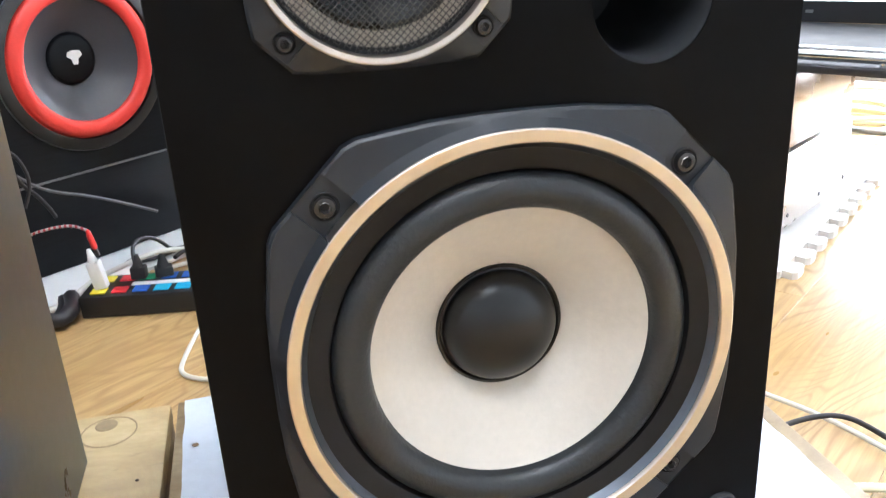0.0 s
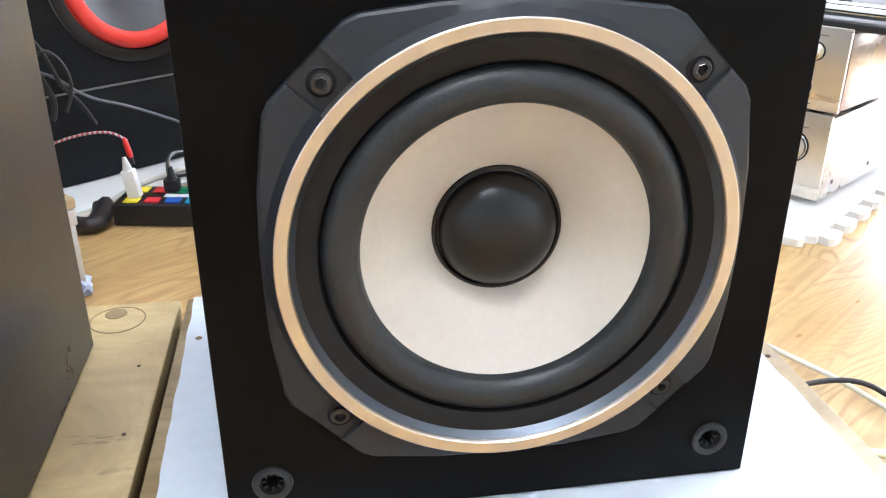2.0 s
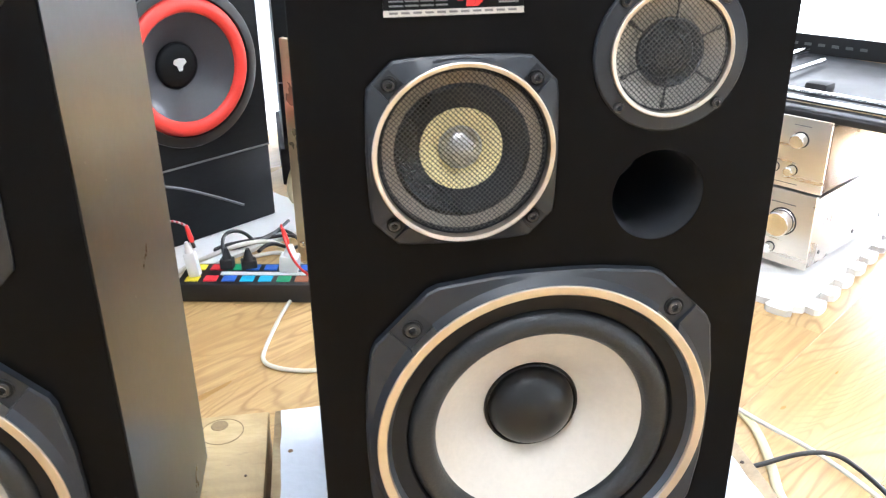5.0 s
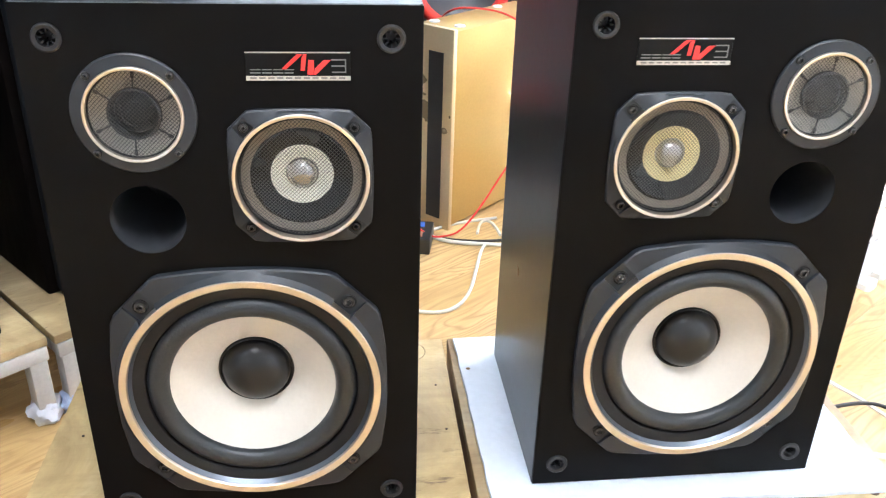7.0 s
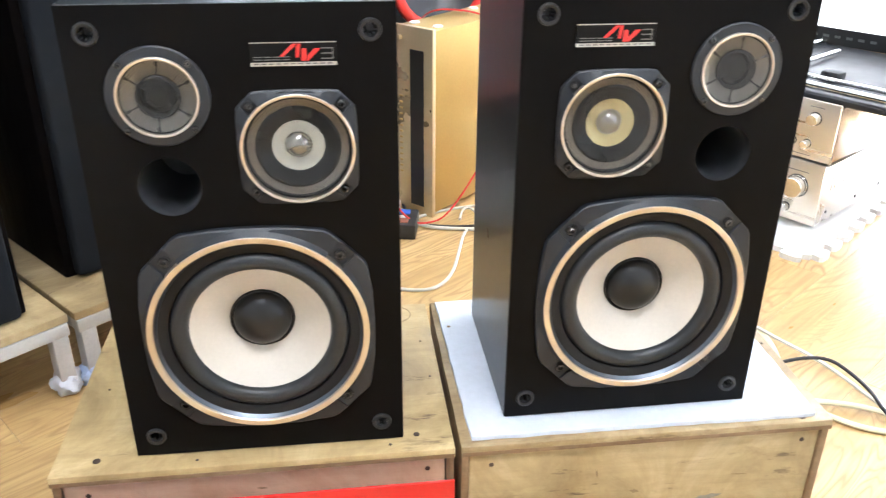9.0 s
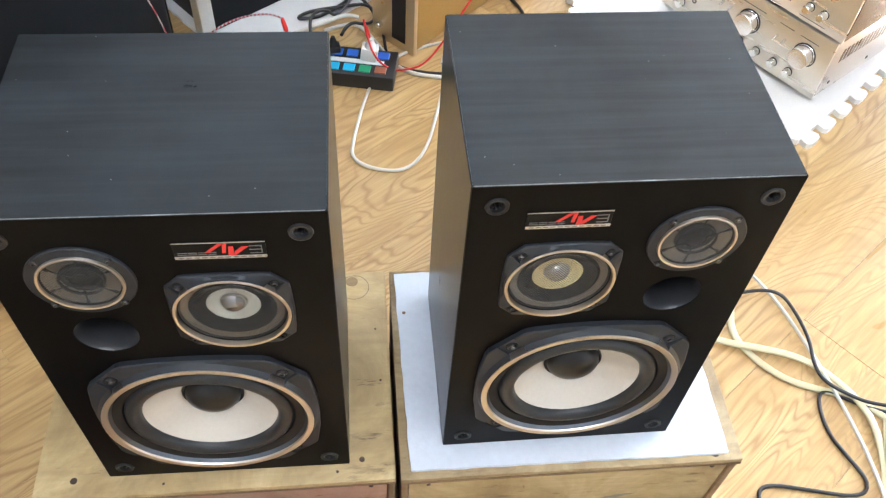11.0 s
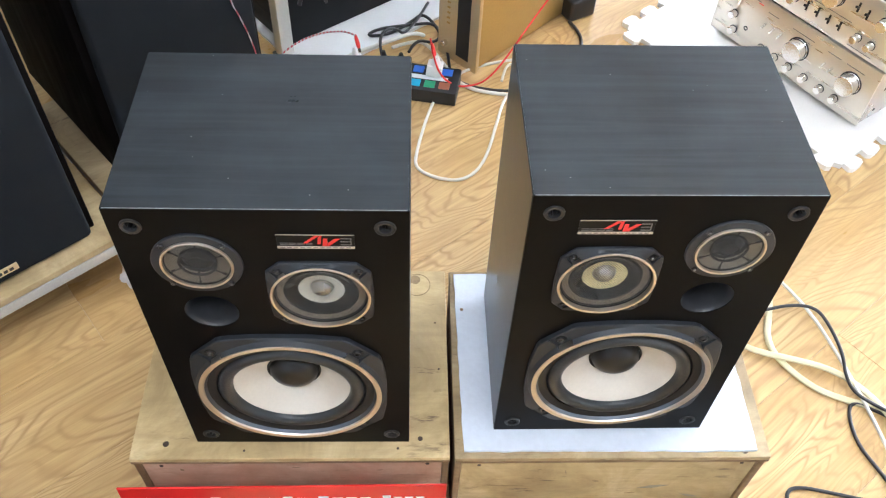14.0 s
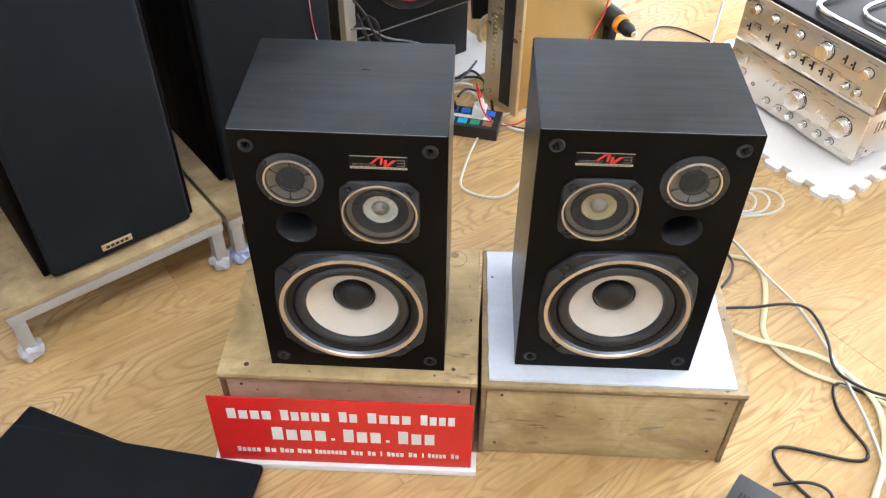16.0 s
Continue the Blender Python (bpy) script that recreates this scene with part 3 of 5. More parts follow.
    part("cone", lathe([(0.0708, -0.0018), (0.0690, -0.0006), (0.0560, 0.0075), (0.0440, 0.0155), (0.0310, 0.0250)], wx, wz, 128), CONE, wf, "off-white paper cone")
    cap = [(0.0332, 0.0245), (0.0326, 0.0220), (0.0314, 0.0222), (0.0304, 0.0238)] + [(0.0298 * math.cos(a), 0.0236 - 0.0185 * math.sin(a)) for a in [math.pi / 2 * i / 11 for i in range(12)]]
    part("dust_cap", lathe(cap, wx, wz, 72), CAP, wf, "black domed dust cap")
    for sx in (-1, 1):
        for sz in (-1, 1):
            ax, az = wx + sx * 0.0830, wz + sz * 0.0826
            b = lathe([(0.0066, -0.0040), (0.0066, -0.0051), (0.0061, -0.0055), (0.0055, -0.0049), (0, -0.0049)], ax, az, 24)
            part("screw_recess", b, HOLE, wf)
            screw(wf, ax, az, -0.0052, 0.0047)
    # midrange
    q = 0.0537
    QUARTER = [(q + 0.0008, 0.004), (q, 0.030), (q - 0.0010, 0.0385), (0.0385, q - 0.0010), (0.030, q), (0.004, q + 0.0008)]
    mid_outline = [(sx * x, sz * z) for sx, sz, pts in ((1, 1, QUARTER), (-1, 1, QUARTER[::-1]), (-1, -1, QUARTER), (1, -1, QUARTER[::-1])) for x, z in pts]
    mf = part("midrange", notch(frame_plate(mid_outline, 0.0516, mxx, mz, 0.0036, 0.0064, 0.0074, 0.0016), mxx, mz, 0.0060, 0.0030, 0.045), FRAME, sp, "grey cast midrange frame with cut corners", smooth=14)
    part("trim_ring", lathe([(0.0519, -0.0028), (0.0517, -0.0080), (0.0511, -0.0084), (0.0490, -0.0080), (0.0486, -0.0060), (0.0484, -0.0030)], mxx, mz, 96), SATIN, mf, "satin aluminium trim ring")
    part("rim", lathe([(0.0486, -0.0040), (0.0484, -0.0020), (0.0460, -0.0018), (0.0456, -0.0004)], mxx, mz, 72), GASKET, mf, "black rim")
    part("flange", lathe([(0.0462, -0.0010), (0.0388, 0.0008)], mxx, mz, 72), FLANGE, mf, "pale metal flange")
    part("surround", lathe([(0.0390, 0.0004), (0.0365, -0.0002), (0.0330, 0.0018), (0.0290, 0.0042), (0.0235, 0.0058)], mxx, mz, 72), PAPERBLACK, mf, "black coated paper rim")
    part("cone", lathe([(0.0240, 0.0050), (0.0180, 0.0072), (0.0100, 0.0100)], mxx, mz, 72), CONE_YELLOW if mirror else CONE_MID, mf, "yellowed paper midrange cone" if mirror else "cream paper midrange cone")
    part("dome", lathe([(0.0128, 0.0086), (0.0124, 0.0076), (0.0118, 0.0080)] + [(0.0116 * math.cos(a), 0.0082 - 0.0086 * math.sin(a)) for a in [math.pi / 2 * i / 7 for i in range(8)]], mxx, mz, 40), DOME, mf, "silver metal dome")
    part("mesh_grille", wire_mesh(0.0472, mxx, mz, -0.0026, 0.0021, 0.00023, 0.0024), MESH, mf, "fine dark wire mesh")
    for sx in (-1, 1):
        for sz in (-1, 1):
            part("screw_recess", lathe([(0.0046, -0.0028), (0.0046, -0.0036), (0.0042, -0.0039), (0.0038, -0.0034), (0, -0.0034)], mxx + sx * 0.0405, mz + sz * 0.0405, 20), HOLE, mf)
            screw(mf, mxx + sx * 0.0405, mz + sz * 0.0405, -0.0038, 0.0032)
    # tweeter
    tf = part("tweeter", lathe([(0.0447, 0.0), (0.0447, -0.0020), (0.0436, -0.0030), (0.0360, -0.0036), (0.0352, -0.0030)], tx, tz, 96), FRAME, sp, "grey round tweeter plate")
    part("trim_ring", lathe([(0.0358, -0.0034), (0.0356, -0.0056), (0.0350, -0.0060), (0.0333, -0.0056), (0.0329, -0.0030)], tx, tz, 96), SATIN, tf, "satin aluminium trim ring")
    part("rim", lathe([(0.0336, -0.0030), (0.0322, -0.0024), (0.0318, -0.0008)], tx, tz, 64), GASKET, tf, "black rim")
    part("horn_plate", lathe([(0.0320, -0.0012), (0.0260, 0.0010), (0.0190, 0.0030)], tx, tz, 64), GREYFOAM, tf, "pale metal horn plate")
    part("dome", lathe([(0.0192, 0.0030), (0.0165, 0.0050)] + [(0.0155 * math.cos(a), 0.0050 - 0.0060 * math.sin(a)) for a in [math.pi / 2 * i / 6 for i in range(7)]], tx, tz, 48), CAP, tf, "black tweeter dome")
    for i in range(6):
        sx = lathe([(0, 0.0090), (0.0007, 0.0090), (0.0006, 0.0265), (0.0012, 0.0282), (0.0015, 0.0297), (0.0011, 0.0310), (0, 0.0316)], 0, -0.0012, 10, "Z")
        part("spoke", moved(sx, Matrix.Translation((tx, 0, tz)) @ Matrix.Rotation(math.pi / 3 * i + 0.08, 4, "Y")), SPOKE, tf, "glossy clear plastic spoke")
    for r, w in ((0.0090, 0.0008), (0.0180, 0.0013)):
        hoop = [(r + w * math.cos(a), -0.0014 + w * math.sin(a)) for a in [2 * math.pi * k / 10 for k in range(11)]]
        part("phase_ring", lathe(hoop, tx, tz, 48), SPOKE, tf, "glossy clear plastic ring")
    part("mesh_grille", wire_mesh(0.0322, tx, tz, -0.0034, 0.0021, 0.00025, 0.0012), MESH, tf, "fine dark wire mesh")
    for sx in (-1, 1):
        for sz in (-1, 1):
            screw(tf, tx + sx * 0.0290, tz + sz * 0.0290, -0.0034, 0.0031)
    # badge, its marks as plain shapes
    b0 = 0.1550 if not mirror else 0.0485
    bw, bz = 0.0745, 0.4155
    bd = part("badge", box(b0, b0 + bw, -0.0012, 0.0, bz, bz + 0.0205, 0.0003, 1), BADGE, sp, "black badge with red and silver marks")
    part("bar", box(b0, b0 + bw, -0.0017, -0.0011, bz + 0.0198, bz + 0.0206), SILVERPRINT, bd)
    part("bar", box(b0, b0 + bw, -0.0017, -0.0011, bz, bz + 0.0032), SILVERPRINT, bd)
    for i in range(11):
        part("bar", box(b0 + 0.003 + i * 0.0063, b0 + 0.0075 + i * 0.0063, -0.00195, -0.00165, bz + 0.0013, bz + 0.0024), GREYPRINT, bd)
    for x0, x1 in ((0.003, 0.0105), (0.0115, 0.0185), (0.0195, 0.0265), (0.0275, 0.0340)):
        part("bar", box(b0 + x0, b0 + x1, -0.0015, -0.0011, bz + 0.0050, bz + 0.0058), GREYPRINT, bd)
        part("bar", box(b0 + x0, b0 + x1, -0.0015, -0.0011, bz + 0.0074, bz + 0.0081), GREYPRINT, bd)
    for pts in ([(0.0252, 0.0082), (0.0288, 0.0082), (0.0408, 0.0190), (0.0366, 0.0190)], [(0.0414, 0.0190), (0.0436, 0.0190), (0.0418, 0.0072), (0.0388, 0.0072), (0.0398, 0.0162)],
                [(0.0446, 0.0148), (0.0484, 0.0148), (0.0486, 0.0086), (0.0478, 0.0042), (0.0436, 0.0042)], [(0.0481, 0.0042), (0.0498, 0.0042), (0.0606, 0.0148), (0.0556, 0.0148), (0.0490, 0.0084)]):
        part("mark", stand_up(plate([(b0 + x, bz + z) for x, z in pts], 0.0011, 0.0018)), RED, bd, "red slanted mark")
    for z in (0.0055, 0.0100, 0.0145):
        part("bar", box(b0 + 0.0610, b0 + 0.0715, -0.0016, -0.0011, bz + z, bz + z + 0.0009), GREYPRINT, bd)
    part("bar", box(b0 + 0.0706, b0 + 0.0715, -0.0016, -0.0011, bz + 0.0064, bz + 0.0145), GREYPRINT, bd)
    return sp


loudspeaker(pose(-0.4378, 0.3325, 0.1985), False, "black vinyl bookshelf loudspeaker with white cone on a plywood crate")
loudspeaker(pose(-0.0398, 0.3465, 0.2062, 0, 0, 0.6), True, "mirrored black bookshelf loudspeaker with white cone on white foam")

# ---------------------------------------------------------------- crates, foam sheet and sign under and before the loudspeakers


def crate(m, w, d, h, front, label, nails, lid=PLY):
    c = thing("plywood_crate", m, label, "crate", "plywood crates")
    t = 0.014
    part("lid", box(0, w, -0.002, d, h - t, h, 0.0018), lid, c, "worn plywood lid with nail heads")
    part("lid_edge", box(0.001, w - 0.001, -0.0026, -0.0012, h - t + 0.0015, h - 0.0075), PLY_BROWN, c, "dark layered plywood edge")
    part("front_panel", box(t * 0.75, w - t * 0.75, 0.004, 0.004 + t, 0.002, h - t - 0.0005, 0.0012), front, c)
    part("back_panel", box(t, w - t, d - t, d, 0.002, h - t - 0.0005, 0.0012), PLY, c)
    # side panels take a darker brown plywood than lid and front
    part("side_panel", box(0.001, t * 0.7, 0.001, d, 0.0, h - t - 0.0008, 0.0012), PLY_BROWN, c)
    part("side_panel", box(w - t * 0.7, w - 0.001, 0.001, d, 0.0, h - t - 0.0008, 0.0012), PLY_BROWN, c)
    part("bottom_panel", box(t, w - t, 0.02, d - t, 0.002, t), PLY, c)
    for x, y, r in nails:
        part("nail", lathe([(r, h - 0.0002), (r, h + 0.0005), (r * 0.6, h + 0.0008), (0, h + 0.0002)], x, y, 12, "Z"), NAIL, c)
    for x, z in ((0.035, h - 0.032), (w - 0.03, h - 0.030), (0.03, 0.03), (w - 0.03, 0.03)):
        part("nail", lathe([(0.0030, 0.0042), (0.0028, 0.0034), (0, 0.0034)], x, z, 10), NAIL, c)
    return c


cx_crate = crate(pose(-0.5255, 0.3095, 0, 0, 0, 0.3), 0.425, 0.313, 0.1975, PLY_PINK, "worn plywood crate with a pinkish front panel",
      [(0.045, 0.020, 0.0042), (0.385, 0.026, 0.0035), (0.15, 0.010, 0.0016), (0.355, 0.012, 0.0018), (0.412, 0.135, 0.0015), (0.408, 0.215, 0.0013), (0.03, 0.15, 0.0015), (0.025, 0.28, 0.002)])
stained = crate(pose(-0.0945, 0.3090, 0, 0, 0, 0.3), 0.4295, 0.313, 0.1995, PLY_DARK, "worn stained plywood crate with nail heads",
      [(0.395, 0.008, 0.005), (0.02, 0.06, 0.002), (0.42, 0.16, 0.002)], PLY_GRIMY)


def gouge(owner, x, z, length, height, lean, material, label):
    """A long shallow mark with pointed ends, 0.4 mm proud of a crate's front panel."""
    n = 7
    top = [(length * (i / n - 0.5), height * math.sin(math.pi * i / n) * (0.5 + 0.12 * math.sin(i * 2.7))) for i in range(n + 1)]
    low = [(length * (i / n - 0.5), -height * math.sin(math.pi * i / n) * (0.5 + 0.12 * math.cos(i * 1.9))) for i in range(n - 1, 0, -1)]
    b = stand_up(plate(top + low, 0.0, 0.0004))
    part("gouge", moved(b, pose(x, 0.0042, z, 0, lean, 0)), material, owner, label)


for x, z, length, height, lean in ((0.078, 0.098, 0.052, 0.0040, 2), (0.052, 0.101, 0.018, 0.0022, -4), (0.205, 0.112, 0.012, 0.0050, 10), (0.262, 0.070, 0.016, 0.0028, -8), (0.118, 0.050, 0.010, 0.0030, 30), (0.330, 0.125, 0.022, 0.0020, 4), (0.158, 0.142, 0.014, 0.0024, 80)):
    gouge(stained, x, z, length, height, lean, KNOT, "brown split in the veneer")
for x, z, length, height, lean in ((0.292, 0.092, 0.046, 0.0090, -12), (0.352, 0.060, 0.030, 0.0060, 20)):
    gouge(stained, x, z, length, height, lean, SCUFF, "grey scuff on the veneer")
for x, z, length, height, lean in ((0.060, 0.152, 0.008, 0.0040, 60), (0.215, 0.158, 0.012, 0.0022, 5), (0.330, 0.148, 0.010, 0.0018, -3)):
    gouge(cx_crate, x, z, length, height, lean, KNOT, "brown nick in the veneer")
part("knot", lathe([(0.0085, 0.1974), (0.0080, 0.1979), (0, 0.1979)], 0.378, 0.296, 20, "Z"), KNOT, cx_crate, "dark knot in the veneer")
part("stain_ring", lathe([(0.0210, 0.1974), (0.0208, 0.1978), (0.0200, 0.1978), (0.0198, 0.1974)], 0.381, 0.286, 40, "Z"), KNOT, cx_crate, "faint ring-shaped stain")


def wavy_sheet(x0, x1, y0, y1, z, t, nx=44, ny=34, wob=0.0016):
    b = bmesh.new()
    top, bot = [], []
    for j in range(ny + 1):
        for i in range(nx + 1):
            x, y = x0 + (x1 - x0) * i / nx, y0 + (y1 - y0) * j / ny
            if i in (0, nx):
                x += wob * noise.noise((x * 40, y * 40, 3.0))
            if j in (0, ny):
                y += wob * noise.noise((x * 40, y * 40, 7.0))
            h = 0.0006 * noise.noise((x * 60, y * 60, 1.0))
            top.append(b.verts.new((x, y, z + t + h)))
            bot.append(b.verts.new((x, y, z)))
    w = nx + 1
    for j in range(ny):
        for i in range(nx):
            k = j * w + i
            b.faces.new((top[k], top[k + 1], top[k + 1 + w], top[k + w]))
            b.faces.new((bot[k], bot[k + w], bot[k + 1 + w], bot[k + 1]))
    for j in range(ny):
        for i in (0, nx):
            k = j * w + i
            b.faces.new((top[k], top[k + w], bot[k + w], bot[k]))
    for i in range(nx):
        for j in (0, ny):
            k = j * w + i
            b.faces.new((top[k], bot[k], bot[k + 1], top[k + 1]))
    bmesh.ops.recalc_face_normals(b, faces=b.faces[:])
    return b


foam = wavy_sheet(-0.0890, 0.3165, 0.3165, 0.613, 0.2003, 0.0050)
for v in foam.verts:
    v.co.x += 0.0065 * (0.613 - v.co.y) / 0.3 * (0.3165 - v.co.x) / 0.4
sheet = solid("foam_sheet", foam, FOAM, "thin white packing foam sheet lying on the plywood crate", "foam sheet")
part("tear", lathe([(0.0026, 0.2059), (0.0020, 0.2063), (0, 0.2061)], -0.0787, 0.5454, 10, "Z"), PLY_BROWN, sheet, "small brown tear")

sign = thing("sign", pose(-0.322, 0.279, 0, 0, 0, 0.6), "red acrylic sign with white lettering on a white foot", "sign")
part("base", box(-0.2265, 0.2265, -0.0205, 0.0205, 0.0, 0.015, 0.002), WHITEPL, sign, "white plastic foot")
face = part("panel", moved(box(-0.2170, 0.2170, -0.0015, 0.0015, 0.0, 0.166, 0.0008, 1), pose(0, -0.011, 0.0142, -3.5)), REDACR, sign, "glossy red acrylic panel")


def sign_bars(z0, z1, spans):
    """Plain upright bars, as many as a word has characters."""
    for x0, x1, n in spans:
        step = (x1 - x0) / n
        for k in range(n):
            b = box(x0 + step * (k + 0.08), x0 + step * (k + 0.82), -0.0024, -0.0014, z0, z1 - (0.18 * (z1 - z0) if k else 0.0))
            part("bar", moved(b, pose(0, -0.011, 0.0142, -3.5)), LETTER, face)


sign_bars(0.1140, 0.1385, [(-0.189, -0.112, 4), (-0.100, -0.016, 5), (-0.004, 0.030, 2), (0.043, 0.118, 4), (0.130, 0.190, 4)])
sign_bars(0.0615, 0.0935, [(-0.120, -0.024, 4), (0.000, 0.068, 3), (0.092, 0.158, 3)])
sign_bars(0.0640, 0.0690, [(-0.020, -0.012, 1), (0.072, 0.080, 1)])
sign_bars(0.0260, 0.0370, [(-0.183, -0.142, 5), (-0.136, -0.115, 2), (-0.110, -0.085, 3), (-0.080, -0.055, 3), (-0.050, 0.005, 8), (0.012, 0.033, 3), (0.040, 0.055, 2), (0.062, 0.066, 1), (0.073, 0.103, 4), (0.110, 0.126, 2), (0.133, 0.137, 1), (0.143, 0.175, 5), (0.182, 0.197, 2)])

# speaker grilles lying on the floor


def grille_panel(m, label):
    g = thing("speaker_grille", m, label, "speaker grille", "loose speaker grilles")
    part("frame", box(-0.46, 0.0, -0.27, 0.0, 0.0, 0.006, 0.002), BLACKPL, g)
    part("cloth", box(-0.461, 0.001, -0.271, 0.001, 0.0045, 0.0175, 0.006, 3), CLOTH, g, "stretched blue-black cloth")
    return g


grille_panel(pose(-0.4780, 0.2030, 0.0, 0, 0, -19.3), "loose blue-black cloth speaker grille flat on the planks")
grille_panel(pose(-0.4590, 0.2440, 0.0178, 0, 0, -7.2), "blue-black cloth speaker grille lying on another grille")

dev = thing("grey_device", pose(0.347, 0.262, 0, 0, 0, -35), "dark grey steel case with vent slots on the floor", "device")
part("case", box(0, 0.26, -0.20, 0.0, 0.004, 0.052, 0.003), DEVICE, dev)
for i in range(9):
    part("slot", box(0.016 + i * 0.0062, 0.019 + i * 0.0062, -0.095, -0.035, 0.0518, 0.0526), HOLE, dev)
for x, y in ((0.02, -0.02), (0.24, -0.02), (0.02, -0.18), (0.24, -0.18)):
    part("foot", lathe([(0.008, 0.0), (0.008, 0.005), (0, 0.005)], x, y, 14, "Z"), RUBBER, dev)

# ---------------------------------------------------------------- tall loudspeakers on stands
STAND_YAW = 41.0


def low_stand(m, label, wraps):
    s = thing("speaker_stand", m, label, "speaker stand", "low speaker stands")
    w, d, h = 0.442, 0.40, 0.137
    part("top_board", box(0, w, 0.001, d, h - 0.014, h, 0.002), PLY_STAND, s, "plywood top board")
    z0, z1 = h - 0.036, h - 0.0145
    part("rail", box(0.002, w - 0.002, 0.0, 0.025, z0, z1, 0.002), GREYMETAL, s)
    part("rail", box(0.002, w - 0.002, d - 0.025, d, z0, z1, 0.002), GREYMETAL, s)
    part("rail", box(0.002, 0.027, 0.0255, d - 0.0255, z0, z1, 0.002), GREYMETAL, s)
    part("rail", box(w - 0.027, w - 0.002, 0.0255, d - 0.0255, z0, z1, 0.002), GREYMETAL, s)
    for i, (x, y) in enumerate(((0.005, 0.001), (w - 0.030, 0.001), (0.005, d - 0.026), (w - 0.030, d - 0.026))):
        leg = part("leg", box(x, x + 0.025, y, y + 0.025, 0.004, z0 + 0.001, 0.002), GREYMETAL, s)
        b = bmesh.new()
        bmesh.ops.create_icosphere(b, subdivisions=3, radius=1.0)
        for v in b.verts:
            k = 1 + 0.42 * noise.noise(v.co * 1.9 + Vector((i * 3.1, 0, m.translation.x * 9)))
            v.co = Vector((x + 0.0125 + v.co.x * 0.0235 * k, y + 0.0125 + v.co.y * 0.0235 * k, max(0.0005, 0.016 + v.co.z * 0.021 * k)))
        part("foot_wrap", b, WRAPBLUE if wraps and i < 2 else WRAP, leg, "crumpled plastic wrap round the foot")
    return s


def tall_speaker(m, label, plate_on):
    s = thing("floor_speaker", m, label, "loudspeaker", "tall loudspeakers")
    w, d, h = 0.285, 0.41, 0.86
    part("cabinet", box(-0.012, w + 0.012, 0.022, d, 0, h, 0.004), DARKWOOD, s, "dark brown wooden cabinet")
    part("grille", box(0.0, w, 0.0, 0.024, 0.004, h - 0.01, 0.010, 3), CLOTH, s, "blue-black cloth grille")
    if plate_on:
        p = part("badge", box(0.100, 0.160, -0.0025, 0.0008, 0.022, 0.036, 0.0006, 1), GOLDPALE, s, "small gold maker's plate")
        for i in range(5):
            part("bar", box(0.108 + i * 0.0094, 0.1145 + i * 0.0094, -0.0031, -0.0022, 0.026, 0.032), BLACKPL, p)
    return s


low_stand(pose(-0.966, 0.462, 0, 0, 0, STAND_YAW), "low stand with plywood top and grey steel legs", False)
low_stand(pose(-0.623, 0.752, 0, 0, 0, STAND_YAW), "low plywood-topped steel stand with taped feet", True)
tall_speaker(pose(-0.9035, 0.5515, 0.1372, 0, 0, STAND_YAW), "tall dark loudspeaker with blue-black cloth grille on a low stand", True)
tall_speaker(pose(-0.640, 0.8575, 0.1372, 0, 0, STAND_YAW), "tall dark loudspeaker behind, with a twisted wire down its grille", False)

# ---------------------------------------------------------------- subwoofer boxes, metal post, foam under them


def sub_box(m, label, cx=0.0):
    s = thing("subwoofer", m, label, "subwoofer", "red-ringed subwoofers")
    w, k = 0.19, 1.11
    part("lower_box", box(-w, w, 0.0, 0.36, 0.0, 0.158, 0.003), SUBWOOD, s, "black ash lower box")
    up = stand_up(plate([(-w, 0.1615), (w, 0.1615), (w, 0.60), (-w, 0.60)], -0.02, 0.002, holes=[circle(cx, 0.347, 0.122 * k, 64)]))
    part("baffle", up, SUBWOOD, s)
    part("cabinet", box(-w, w, 0.125, 0.36, 0.1615, 0.60, 0.002), SUBWOOD, s)
    part("side_panel", box(-w, -w + 0.018, 0.021, 0.1245, 0.1615, 0.60), SUBWOOD, s)
    part("side_panel", box(w - 0.018, w, 0.021, 0.1245, 0.1615, 0.60), SUBWOOD, s)
    part("trim", box(-w, w, -0.004, 0.02, 0.1582, 0.1612), GREYPRINT, s)
    b = part("basket_ring", lathe([(r * k, d) for r, d in [(0.137, -0.002), (0.137, -0.009), (0.133, -0.012), (0.120, -0.012), (0.118, -0.004)]], cx, 0.347, 96), BLACKPL, s)
    part("trim_ring", lathe([(r * k, d) for r, d in [(0.1375, -0.0025), (0.1385, -0.0050), (0.1375, -0.0075)]], cx, 0.347, 96), GREYCABLE, b)
    roll = [(0.1045 + 0.0125 * math.cos(math.pi * i / 10), -0.007 - 0.011 * math.sin(math.pi * i / 10)) for i in range(11)]
    part("surround", lathe([(r * k, d) for r, d in [(0.119, -0.005)] + roll], cx, 0.347, 96), REDRUBBER, s, "bright red rubber surround")
    c = part("cone", lathe([(r * k, d) for r, d in [(0.0935, -0.006), (0.070, 0.012), (0.042, 0.034), (0.036, 0.036)]], cx, 0.347, 96), SUBCONE, s, "dark grey cone")
    part("dust_cap", lathe([(r * k, d) for r, d in [(0.040, 0.0335), (0.0385, 0.030)] + [(0.038 * math.cos(a), 0.031 - 0.010 * math.sin(a)) for a in [math.pi / 2 * i / 7 for i in range(8)]]], cx, 0.347, 64), SUBWOOD, c)
    mk = part("mark", stand_up(plate([(cx + x, z) for x, z in [(-0.014, 0.353), (-0.011, 0.360), (0.0, 0.362), (0.011, 0.360), (0.014, 0.353), (0.006, 0.347), (0.004, 0.338), (-0.004, 0.338), (-0.006, 0.347)]], -0.0215, -0.0195)), WHITEPL, c, "small white mark")
    return s


